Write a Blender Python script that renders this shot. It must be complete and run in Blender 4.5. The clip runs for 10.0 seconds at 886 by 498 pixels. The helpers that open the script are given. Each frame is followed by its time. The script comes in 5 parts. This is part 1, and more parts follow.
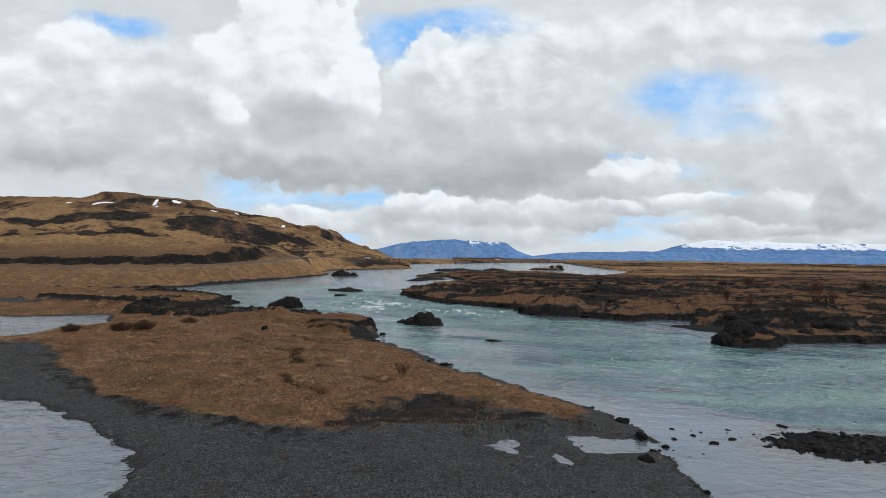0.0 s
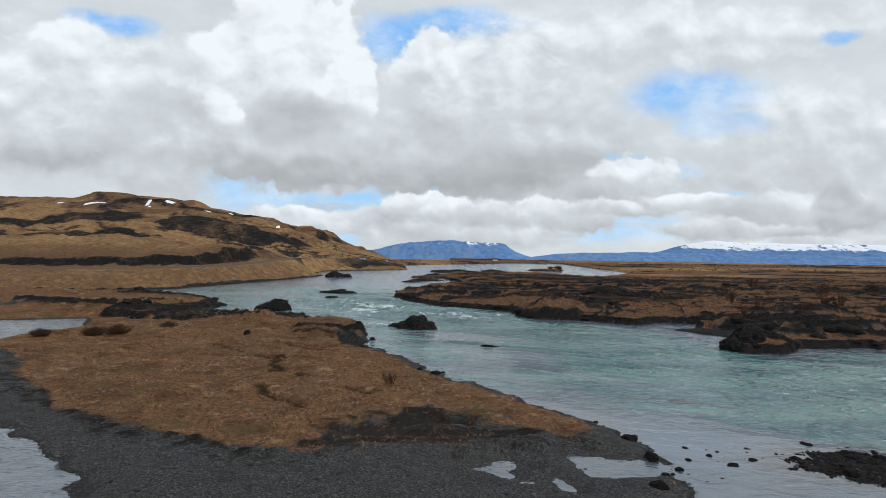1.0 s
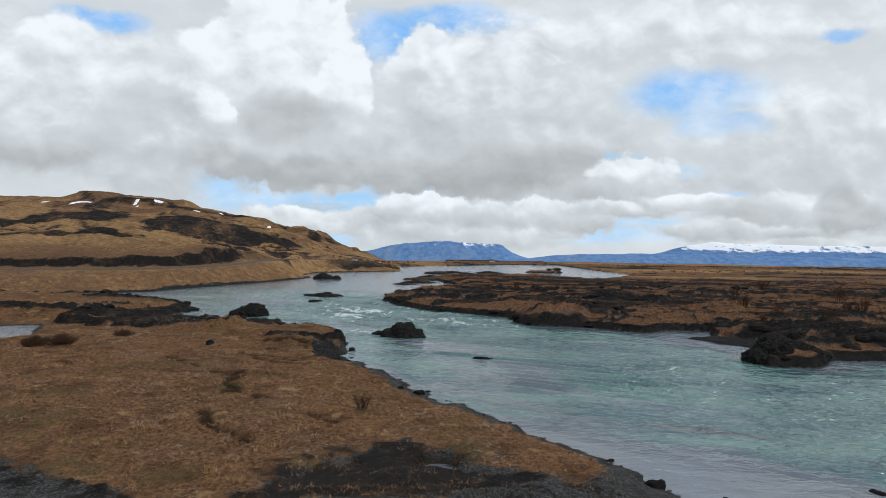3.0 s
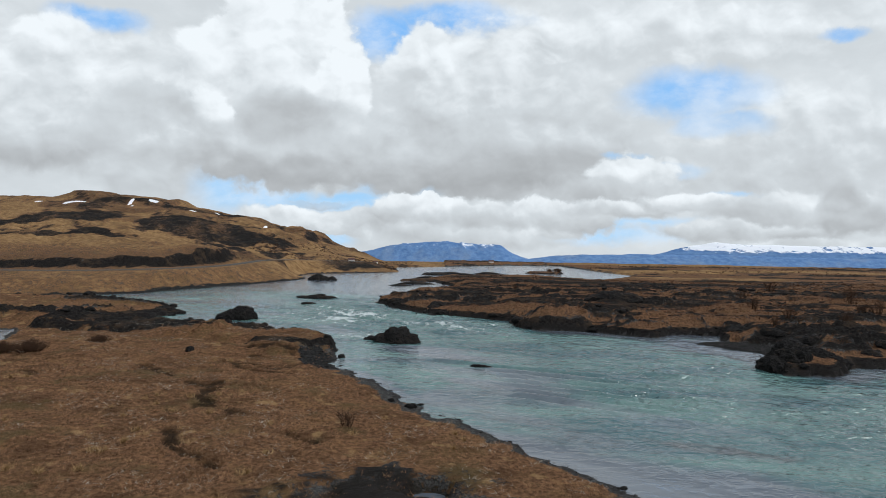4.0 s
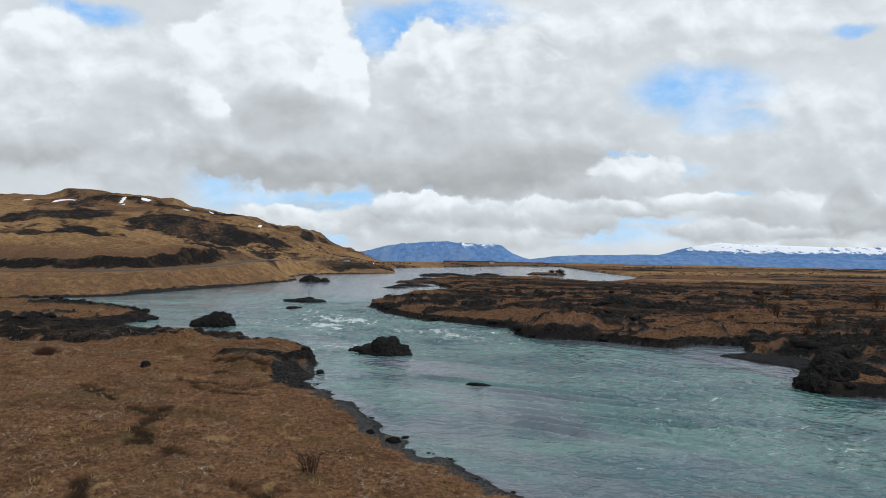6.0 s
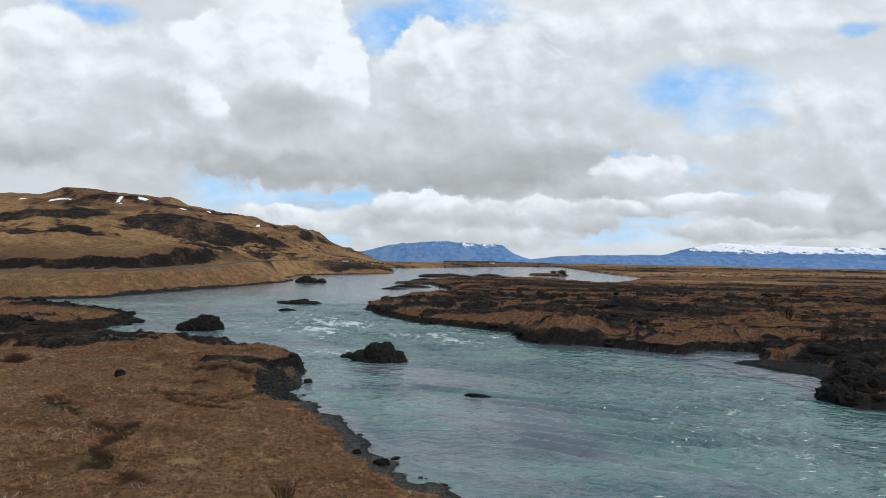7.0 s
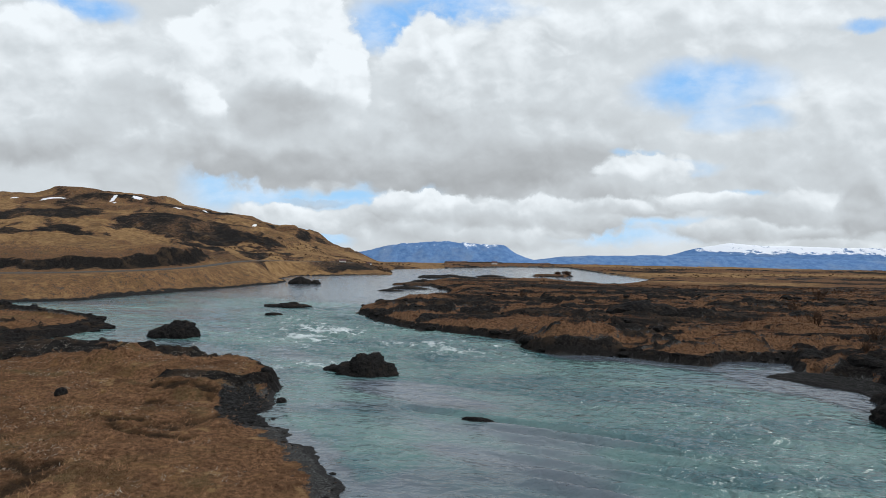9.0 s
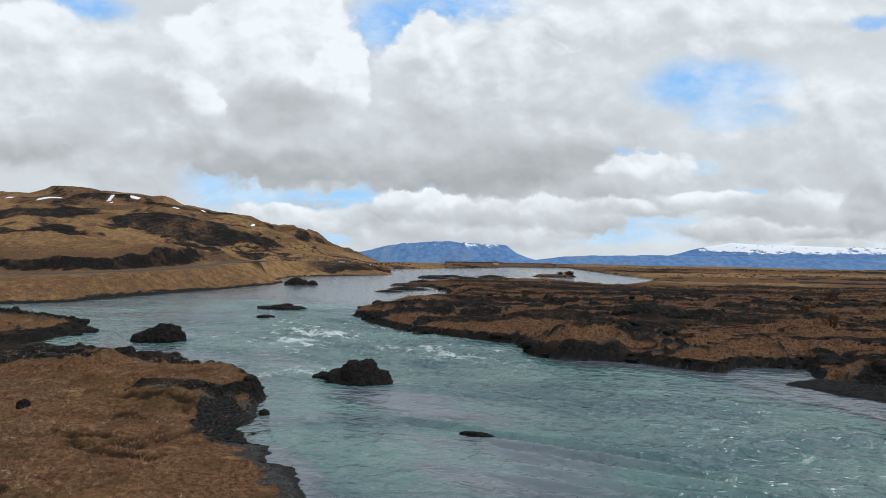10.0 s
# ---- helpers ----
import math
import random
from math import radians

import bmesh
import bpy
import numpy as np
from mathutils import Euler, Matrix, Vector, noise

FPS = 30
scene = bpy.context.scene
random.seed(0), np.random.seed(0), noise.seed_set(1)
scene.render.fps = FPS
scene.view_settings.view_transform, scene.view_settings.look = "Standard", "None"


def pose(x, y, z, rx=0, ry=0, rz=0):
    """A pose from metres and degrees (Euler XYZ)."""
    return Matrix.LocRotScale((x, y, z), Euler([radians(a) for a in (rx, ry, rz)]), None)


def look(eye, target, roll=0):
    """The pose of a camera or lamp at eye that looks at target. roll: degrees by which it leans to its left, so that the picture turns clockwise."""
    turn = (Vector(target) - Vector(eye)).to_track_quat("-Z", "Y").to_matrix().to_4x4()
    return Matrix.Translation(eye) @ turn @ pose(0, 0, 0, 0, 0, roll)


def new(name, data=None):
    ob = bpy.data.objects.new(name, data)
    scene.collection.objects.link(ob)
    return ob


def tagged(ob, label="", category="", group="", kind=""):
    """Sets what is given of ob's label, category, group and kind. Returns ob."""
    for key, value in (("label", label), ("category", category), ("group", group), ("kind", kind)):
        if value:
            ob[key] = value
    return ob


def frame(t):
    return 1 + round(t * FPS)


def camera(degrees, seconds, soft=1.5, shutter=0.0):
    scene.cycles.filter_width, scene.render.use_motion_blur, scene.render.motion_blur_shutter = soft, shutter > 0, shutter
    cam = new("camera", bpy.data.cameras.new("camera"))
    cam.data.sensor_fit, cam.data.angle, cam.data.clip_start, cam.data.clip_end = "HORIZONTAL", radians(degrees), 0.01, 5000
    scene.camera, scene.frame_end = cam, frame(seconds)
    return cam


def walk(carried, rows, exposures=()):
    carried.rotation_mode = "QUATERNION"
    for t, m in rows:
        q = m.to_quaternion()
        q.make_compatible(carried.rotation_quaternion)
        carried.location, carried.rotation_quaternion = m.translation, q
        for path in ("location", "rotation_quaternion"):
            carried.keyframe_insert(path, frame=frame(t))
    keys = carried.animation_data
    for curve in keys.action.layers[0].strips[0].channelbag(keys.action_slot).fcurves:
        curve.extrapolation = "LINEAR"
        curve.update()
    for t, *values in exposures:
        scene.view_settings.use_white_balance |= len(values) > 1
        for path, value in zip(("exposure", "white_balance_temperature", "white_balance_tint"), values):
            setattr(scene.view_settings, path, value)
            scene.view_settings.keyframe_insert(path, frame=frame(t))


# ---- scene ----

# ======== camera ========
SCALE = 2.0          # the plan below is drawn at half size; all is set to true size at the end
cam = camera(69.0, 10.0, soft=0.8)
PATH = [
    (0.0, 0.0, 0.0, 9.0, 0.106, -1.464, -0.956),
    (0.5, 0.202, 1.451, 8.923, 0.028, -1.419, -0.957),
    (1.0, 0.425, 2.969, 8.849, -0.051, -1.372, -0.96),
    (1.5, 0.61, 4.428, 8.777, -0.125, -1.326, -0.972),
    (2.0, 0.796, 5.908, 8.696, -0.193, -1.29, -0.993),
    (2.5, 0.952, 7.318, 8.628, -0.239, -1.262, -1.015),
    (4.0, 1.396, 11.559, 8.544, -0.315, -1.206, -1.065),
    (4.5, 1.512, 12.908, 8.522, -0.328, -1.196, -1.079),
    (5.0, 1.628, 14.283, 8.507, -0.329, -1.195, -1.094),
    (5.5, 1.745, 15.626, 8.509, -0.31, -1.206, -1.118),
    (7.0, 2.136, 19.585, 8.496, -0.182, -1.229, -1.2),
    (7.5, 2.23, 20.801, 8.472, -0.136, -1.228, -1.223),
    (8.0, 2.333, 22.015, 8.437, -0.088, -1.217, -1.24),
    (8.5, 2.439, 23.224, 8.382, -0.038, -1.204, -1.24),
    (9.0, 2.54, 24.507, 8.322, 0.013, -1.193, -1.219),
    (9.5, 2.665, 25.703, 8.284, 0.067, -1.189, -1.193),
    (10.0, 2.768, 26.971, 8.235, 0.125, -1.191, -1.168),
]
walk(cam, [(t, pose(x * SCALE, y * SCALE, z * SCALE, 90 + pitch, roll, yaw)) for t, x, y, z, yaw, pitch, roll in PATH])

# ======== light ========
SUN_ELEVATION, SUN_AZIMUTH = 44.0, 116.0      # azimuth clockwise from +y
SUN_STRENGTH, SKY_STRENGTH, CLOUD_LIGHT = 2.0, 0.10, 0.86
az, el = radians(SUN_AZIMUTH), radians(SUN_ELEVATION)
sun_way = Vector((math.sin(az) * math.cos(el), math.cos(az) * math.cos(el), math.sin(el)))
sun = new("sun", bpy.data.lights.new("sun", "SUN"))
sun.data.energy, sun.data.angle, sun.data.color = SUN_STRENGTH, radians(24), (1.0, 0.985, 0.965)
sun.matrix_world = look(sun_way * 300, (0, 0, 0))


class Nodes:
    """Short hand for a node tree."""

    def __init__(self, tree):
        self.tree = tree
        tree.nodes.clear()

    def add(self, kind, **settings):
        n = self.tree.nodes.new(kind)
        inputs = settings.pop("inputs", {})
        for k, v in settings.items():
            setattr(n, k, v)
        for k, v in inputs.items():
            if isinstance(v, bpy.types.NodeSocket):
                self.tree.links.new(v, n.inputs[k])
            else:
                n.inputs[k].default_value = v
        return n

    def math(self, op, a, b=0.0, c=0.0, clamp=False):
        return self.add("ShaderNodeMath", operation=op, use_clamp=clamp, inputs={0: a, 1: b, 2: c}).outputs[0]

    def mix(self, fac, a, b, blend="MIX"):
        n = self.add("ShaderNodeMix", data_type="RGBA", blend_type=blend, clamp_factor=True)
        for key, v in ((0, fac), (6, a), (7, b)):
            if isinstance(v, bpy.types.NodeSocket):
                self.tree.links.new(v, n.inputs[key])
            else:
                n.inputs[key].default_value = v if key == 0 else (*v[:3], 1.0)
        return n.outputs[2]

    def noise(self, vector, scale, detail=6.0, rough=0.55, distortion=0.0):
        return self.add("ShaderNodeTexNoise", inputs={"Vector": vector, "Scale": scale, "Detail": detail, "Roughness": rough, "Distortion": distortion}).outputs["Fac"]

    def step(self, value, low, high, to_low=0.0, to_high=1.0):
        return self.add("ShaderNodeMapRange", interpolation_type="SMOOTHSTEP", inputs={0: value, 1: low, 2: high, 3: to_low, 4: to_high}).outputs[0]

    def attr(self, name):
        return self.add("ShaderNodeAttribute", attribute_name=name).outputs["Fac"]

    def mapped(self, vector, location=(0, 0, 0), rotation=(0, 0, 0), scale=(1, 1, 1)):
        return self.add("ShaderNodeMapping", inputs={"Vector": vector, "Location": location, "Rotation": rotation, "Scale": scale}).outputs[0]


world = bpy.data.worlds.new("sky")
scene.world = world
world.use_nodes = True
N = Nodes(world.node_tree)
way = N.add("ShaderNodeTexCoord").outputs["Generated"]
sky = N.add("ShaderNodeTexSky", sky_type="NISHITA", sun_disc=False, sun_elevation=el, sun_rotation=az, altitude=60.0)
blue = N.add("ShaderNodeBackground", inputs={"Color": sky.outputs[0], "Strength": SKY_STRENGTH}).outputs[0]
puff = N.noise(N.mapped(way, scale=(1, 1, 2.2)), 2.2, 8.0, 0.58)
shade = N.noise(N.mapped(way, location=(3, 1, 7), scale=(1, 1, 2.0)), 3.0, 6.0, 0.5)
grey = N.mix(N.step(shade, 0.35, 0.65), (0.46, 0.50, 0.55), (0.86, 0.93, 1.0))
cloud = N.add("ShaderNodeBackground", inputs={"Color": grey, "Strength": CLOUD_LIGHT}).outputs[0]
both = N.add("ShaderNodeMixShader", inputs={0: N.step(puff, 0.36, 0.47), 1: blue, 2: cloud}).outputs[0]
N.add("ShaderNodeOutputWorld", inputs={0: both})


# ======== materials ========
def material(name):
    m = bpy.data.materials.new(name)
    m.use_nodes = True
    n = Nodes(m.node_tree)
    return m, n


def finish(n, color, rough=0.9, bump=None, strength=0.4, distance=0.05, **more):
    p = n.add("ShaderNodeBsdfPrincipled")
    sockets = {"Base Color": color, "Roughness": rough, **more}
    for k, v in sockets.items():
        if isinstance(v, bpy.types.NodeSocket):
            n.tree.links.new(v, p.inputs[k])
        else:
            p.inputs[k].default_value = (*v, 1.0) if isinstance(v, tuple) and len(v) == 3 else v
    if bump is not None:
        b = n.add("ShaderNodeBump", inputs={"Strength": strength, "Distance": distance * SCALE, "Height": bump})
        n.tree.links.new(b.outputs[0], p.inputs["Normal"])
    n.add("ShaderNodeOutputMaterial", inputs={0: p.outputs[0]})


def ground_material():
    m, n = material("river_land")
    at = n.add("ShaderNodeTexCoord").outputs["Object"]
    big, mid = n.noise(at, 0.22, 5.0, 0.6), n.noise(at, 1.1, 6.0, 0.65)
    fine, grit = n.noise(at, 5.5, 6.0, 0.7), n.noise(at, 22.0, 4.0, 0.7)
    edge = n.math("ADD", n.math("MULTIPLY", n.math("SUBTRACT", mid, 0.5), 0.7), n.math("MULTIPLY", n.math("SUBTRACT", fine, 0.5), 0.8))

    def cover(name, soft=0.10, ragged=1.0):
        return n.step(n.math("MULTIPLY_ADD", edge, ragged, n.attr(name)), 0.5 - soft, 0.5 + soft)

    pebble = n.add("ShaderNodeTexVoronoi", inputs={"Vector": at, "Scale": 19.0, "Randomness": 1.0})
    speck = n.add("ShaderNodeSeparateXYZ", inputs={0: pebble.outputs["Color"]}).outputs[0]
    gravel = n.mix(n.step(grit, 0.3, 0.7), (0.020, 0.0202, 0.020), (0.090, 0.090, 0.087))
    gravel = n.mix(n.step(speck, 0.6, 1.0, 0.0, 0.5), gravel, (0.165, 0.168, 0.168))
    gravel = n.mix(n.step(speck, 0.0, 0.35, 0.6, 0.0), gravel, (0.018, 0.018, 0.018))
    gravel = n.mix(n.step(mid, 0.48, 0.68, 0.0, 0.5), gravel, (0.036, 0.034, 0.031))
    rust = n.mix(n.step(fine, 0.3, 0.7), (0.070, 0.036, 0.020), (0.240, 0.134, 0.072))
    rust = n.mix(n.step(mid, 0.5, 0.75, 0.0, 0.6), rust, (0.31, 0.180, 0.080))
    rust = n.mix(n.step(grit, 0.55, 0.75, 0.0, 0.65), rust, (0.05, 0.026, 0.012))
    rust = n.mix(n.step(n.noise(n.mapped(at, location=(9, 4, 0)), 0.5, 6.0, 0.65), 0.47, 0.64, 0.0, 0.6), rust, (0.070, 0.038, 0.020))
    rust = n.mix(n.step(n.noise(n.mapped(at, location=(31, 7, 0)), 0.34, 5.0, 0.6), 0.56, 0.68, 0.0, 0.55), rust, (0.095, 0.078, 0.036))
    rust = n.mix(n.step(n.noise(n.mapped(at, location=(5, 77, 0)), 0.8, 5.0, 0.6), 0.60, 0.70, 0.0, 0.7), rust, (0.33, 0.215, 0.105))
    rust = n.mix(n.step(big, 0.52, 0.7, 0.0, 0.45), rust, (0.125, 0.088, 0.038))
    gold = n.mix(n.step(mid, 0.3, 0.7), (0.180, 0.105, 0.050), (0.320, 0.200, 0.096))
    gold = n.mix(n.step(n.noise(at, 0.09, 6.0, 0.65), 0.50, 0.62, 0.0, 0.5), gold, (0.125, 0.078, 0.040))
    streaks = n.noise(n.mapped(at, rotation=(0, 0, radians(25)), scale=(0.6, 1.3, 1.0)), 0.32, 7.0, 0.68)
    gold = n.mix(n.step(streaks, 0.52, 0.66, 0.0, 0.6), gold, (0.095, 0.058, 0.032))
    gold = n.mix(n.step(streaks, 0.30, 0.44, 0.6, 0.0), gold, (0.37, 0.245, 0.115))
    lava = n.mix(n.step(fine, 0.3, 0.75), (0.0045, 0.0044, 0.0044), (0.034, 0.031, 0.029))
    lava = n.mix(n.step(n.noise(at, 0.35, 7.0, 0.68), 0.50, 0.64, 0.0, 0.6), lava, (0.066, 0.046, 0.031))
    lava = n.mix(n.step(mid, 0.52, 0.72, 0.0, 0.5), lava, (0.034, 0.026, 0.020))
    rust = n.mix(n.math("MULTIPLY", n.attr("umber"), 0.8), rust, n.mix(n.step(fine, 0.3, 0.7), (0.034, 0.020, 0.014), (0.235, 0.130, 0.072)))
    color = n.mix(cover("heath", 0.16, 2.4), gravel, rust)
    color = n.mix(cover("gold", 0.38), color, gold)
    color = n.mix(n.math("MULTIPLY", cover("peat", 0.35), 0.88), color, n.mix(n.step(mid, 0.50, 0.66, 0.0, 0.85), n.mix(n.step(grit, 0.3, 0.7), (0.005, 0.0045, 0.004), (0.034, 0.026, 0.017)), (0.085, 0.046, 0.024)))
    color = n.mix(cover("lava", 0.16, 1.8), color, lava)
    color = n.mix(cover("sand"), color, n.mix(n.math("MULTIPLY", speck, n.step(fine, 0.3, 0.7)), (0.010, 0.010, 0.010), (0.075, 0.074, 0.073)))
    color = n.mix(cover("snow", 0.05), color, (0.8, 0.82, 0.86))
    wet = n.step(n.math("ADD", n.attr("wet"), n.math("MULTIPLY", edge, 0.5)), 0.35, 0.75)
    color = n.mix(n.math("MULTIPLY", wet, 0.6), color, (0.016, 0.015, 0.015))
    rough = n.step(wet, 0.0, 1.0, 0.95, 0.75)
    relief = n.math("ADD", n.math("MULTIPLY", fine, 0.6), n.math("ADD", n.math("MULTIPLY", grit, 0.3), n.math("MULTIPLY", speck, 0.12)))
    finish(n, color, rough, relief, 0.9, 0.16, **{"Specular IOR Level": n.step(wet, 0.3, 1.0, 0.03, 0.05)})
    return m


def rock_material(name="black_lava", tone=1.0):
    m, n = material(name)
    at = n.add("ShaderNodeTexCoord").outputs["Object"]
    mid, fine = n.noise(at, 1.6, 6.0, 0.65), n.noise(at, 9.0, 6.0, 0.7)
    pits = n.add("ShaderNodeTexVoronoi", inputs={"Vector": at, "Scale": 7.0}).outputs["Distance"]
    color = n.mix(n.step(fine, 0.3, 0.75), (0.005 * tone, 0.005 * tone, 0.0052 * tone), (0.028 * tone, 0.0265 * tone, 0.0255 * tone))
    color = n.mix(n.step(mid, 0.5, 0.7, 0.0, 0.6), color, (0.026 * tone, 0.023 * tone, 0.020 * tone))
    up = n.add("ShaderNodeSeparateXYZ", inputs={0: n.add("ShaderNodeNewGeometry").outputs["Normal"]}).outputs[2]
    moss = n.math("MULTIPLY", n.step(up, 0.55, 0.95), n.step(mid, 0.52, 0.64, 0.0, 0.4))
    color = n.mix(moss, color, (0.055, 0.033, 0.018))
    finish(n, color, 0.85, n.math("ADD", fine, n.math("MULTIPLY", pits, 0.5)), 1.0, 0.14, **{"Specular IOR Level": 0.08})
    return m


def plain_material(name, low, high, scale=6.0, rough=0.9, islands=False, bump=0.3):
    m, n = material(name)
    at = n.add("ShaderNodeTexCoord").outputs["Object"]
    f = n.step(n.noise(at, scale, 5.0, 0.65), 0.3, 0.7)
    if islands:
        f = n.math("MULTIPLY_ADD", n.add("ShaderNodeNewGeometry").outputs["Random Per Island"], 0.5, n.math("MULTIPLY", f, 0.5))
    finish(n, n.mix(f, low, high), rough, n.noise(at, scale * 4, 4.0, 0.6), bump, 0.03, **{"Specular IOR Level": 0.06})
    return m


def water_material():
    m, n = material("glacial_water")
    at = n.add("ShaderNodeTexCoord").outputs["Object"]
    chop, white, shoal = n.attr("chop"), n.attr("white"), n.attr("shoal")
    along = n.mapped(at, rotation=(0, 0, radians(18)), scale=(0.75, 1.15, 1.0))
    ripple = n.noise(along, 1.25, 2.5, 0.5, 0.5)
    tiny = n.noise(n.mapped(at, rotation=(0, 0, radians(-12)), scale=(0.8, 1.3, 1.0)), 4.6, 3.0, 0.55)
    height = n.math("ADD", n.math("MULTIPLY", ripple, 0.84), n.math("MULTIPLY", tiny, 0.16))
    height = n.math("MULTIPLY", height, n.math("MULTIPLY_ADD", chop, 0.95, 0.05))
    patch = n.noise(n.mapped(at, rotation=(0, 0, radians(38)), scale=(0.5, 1.6, 1)), 0.16, 5.0, 0.6)
    deep = n.mix(n.step(patch, 0.35, 0.65), (0.030, 0.092, 0.106), (0.100, 0.194, 0.178))
    # calm water: grey of the reflected sky painted into the body colour
    still_sky_grey = n.mix(n.step(patch, 0.3, 0.7), (0.066, 0.084, 0.106), (0.110, 0.132, 0.160))
    color = n.mix(n.step(n.math("ADD", chop, n.math("MULTIPLY", n.math("SUBTRACT", patch, 0.5), 0.6)), 0.14, 0.56), still_sky_grey, deep)
    bed = n.mix(n.step(n.noise(at, 2.2, 5.0, 0.6), 0.35, 0.65), (0.030, 0.030, 0.032), (0.085, 0.085, 0.088))
    color = n.mix(n.step(n.math("ADD", shoal, n.math("MULTIPLY", n.math("SUBTRACT", ripple, 0.5), 0.7)), 0.35, 0.85, 0.0, 0.85), color, bed)
    fleck = n.noise(n.mapped(at, rotation=(0, 0, radians(12)), scale=(0.7, 0.9, 1.0)), 1.5, 6.0, 0.66, 0.6)
    froth = n.step(n.math("ADD", n.math("MULTIPLY", white, 0.46), n.math("MULTIPLY", n.math("SUBTRACT", fleck, 0.5), 1.6)), 0.28, 0.76)
    froth = n.math("MULTIPLY", froth, n.step(white, 0.03, 0.3))
    color = n.mix(n.math("MULTIPLY", froth, 0.72), color, (0.80, 0.86, 0.87))
    finish(n, color, n.step(froth, 0.0, 1.0, 0.13, 0.6), height, 1.0, 0.80, **{"IOR": 1.75, "Specular IOR Level": 0.5})
    return m


LAND, LAVA, WATER = ground_material(), rock_material(), water_material()
# paler copy of the lava for the rocks farther off
LAVA_FAR = rock_material("paler_lava", 1.35)
def heath_grass_material():
    m, n = material("withered_heath_grass")
    at = n.add("ShaderNodeTexCoord").outputs["Object"]
    each = n.add("ShaderNodeNewGeometry").outputs["Random Per Island"]
    # clump noise paints the shaded gaps between tufts into the blade colour
    clump = n.step(n.noise(at, 5.5, 4.0, 0.7), 0.40, 0.60)
    f = n.math("MULTIPLY_ADD", each, 0.22, n.math("MULTIPLY_ADD", clump, 0.53, n.math("MULTIPLY", n.step(n.noise(at, 1.3, 6.0, 0.65), 0.3, 0.7), 0.25)))
    color = n.mix(f, (0.016, 0.009, 0.006), (0.410, 0.232, 0.128))
    color = n.mix(n.step(n.noise(n.mapped(at, location=(9, 4, 0)), 0.5, 6.0, 0.65), 0.52, 0.62, 0.0, 0.6), color, (0.055, 0.030, 0.018))
    color = n.mix(n.step(n.noise(n.mapped(at, location=(31, 7, 0)), 0.34, 5.0, 0.6), 0.54, 0.64, 0.0, 0.5), color, (0.120, 0.098, 0.050))
    color = n.mix(n.step(n.noise(n.mapped(at, location=(5, 77, 0)), 0.8, 5.0, 0.6), 0.57, 0.69, 0.0, 0.6), color, (0.40, 0.26, 0.13))
    finish(n, color, 0.95, None, **{"Specular IOR Level": 0.05})
    return m


TUFT = heath_grass_material()
STRAW = plain_material("bleached_straw", (0.20, 0.17, 0.13), (0.56, 0.51, 0.43), 3.0, 0.9, True)
TUFT_DARK = plain_material("dark_heath_grass", (0.042, 0.022, 0.014), (0.170, 0.084, 0.044), 0.6, 0.95, True)
TWIG = plain_material("bare_twigs", (0.030, 0.018, 0.012), (0.085, 0.050, 0.032), 8.0, 0.9, True)
PEBBLE = plain_material("grey_pebble", (0.008, 0.008, 0.009), (0.115, 0.115, 0.114), 5.0, 0.85, True)
ASPHALT = plain_material("worn_asphalt", (0.060, 0.057, 0.053), (0.105, 0.100, 0.094), 3.0, 0.85)
WHITEWALL = plain_material("white_render", (0.62, 0.62, 0.60), (0.78, 0.78, 0.76), 1.0, 0.8)
ROOFING = plain_material("dark_roof_sheet", (0.07, 0.045, 0.04), (0.14, 0.08, 0.07), 1.0, 0.6)


# ======== plan of the river ========
LEFT_SHORE = [
    (9.0, -45), (9.0, 20), (9.4, 25.7), (9.3, 27.0), (9.6, 28.0), (8.9, 31.0), (7.8, 33.0), (7.1, 34.5), (5.1, 36.7), (3.1, 40.1),
    (0.7, 42.8), (-0.5, 45.2), (-2.8, 49.7), (-5.8, 53.8), (-5.5, 54.8), (-6.1, 58.7), (-8.2, 61.8), (-12.5, 65.0), (-17.3, 67.4),
    (-23.5, 68.2), (-29.0, 70.0), (-26.6, 71.6), (-25.4, 78.2), (-27.6, 81.3), (-31.6, 82.3), (-38.9, 86.8), (-49.6, 89.4), (-90, 90.0),
    (-90, 91.6), (-50.4, 92.1), (-45.3, 94.5), (-38.5, 98.3), (-34.9, 106.2), (-28.6, 118.5), (-24.2, 127.6), (-23.5, 132.3),
    (-26.5, 140.0), (-25.7, 147.4), (-17.5, 152.0), (-7.5, 157.3), (-8.9, 168.7), (-9.5, 178.8), (-2.4, 184), (21.9, 203)]
RIGHT_SHORE = [
    (37, 205), (39.5, 191.1), (43, 173), (47, 160), (40, 147), (33.1, 139.5), (27.1, 142.7), (23.1, 152), (8.9, 144.6), (3.1, 146.5),
    (-1.8, 133.5), (0.9, 129.8), (3.5, 120.1), (2.7, 107.4), (-1.7, 103.9), (-4.2, 99.3), (-6.7, 93.7), (-6.5, 91.8), (-4.0, 86.7),
    (-1.5, 82.3), (4.7, 78.0), (8.8, 76.0), (8.8, 71.9), (10.9, 70.1), (15.2, 70.2), (17.9, 68.3), (20.3, 67.1), (22.2, 68.8),
    (26.5, 69.0), (25.7, 66.2), (22.5, 64.0), (26.4, 59.9), (23.6, 55.0), (23.9, 52.6), (26.7, 52.1), (29.9, 55.1), (34.9, 55.6),
    (90, 56), (90, -45)]
SIDE_POOL = [(-20.3, 32.4), (-17.0, 29.6), (-14.2, 27.3), (-12.6, 25.6), (-11.5, 23.8), (-10.8, 20.0), (-12, 8), (-60, 8), (-60, 36), (-30, 35)]
BACK_POOL = [(-34.5, 52.0), (-33.8, 57.0), (-31.4, 60.1), (-34, 65.4), (-42, 63.0), (-75, 58), (-75, 50)]
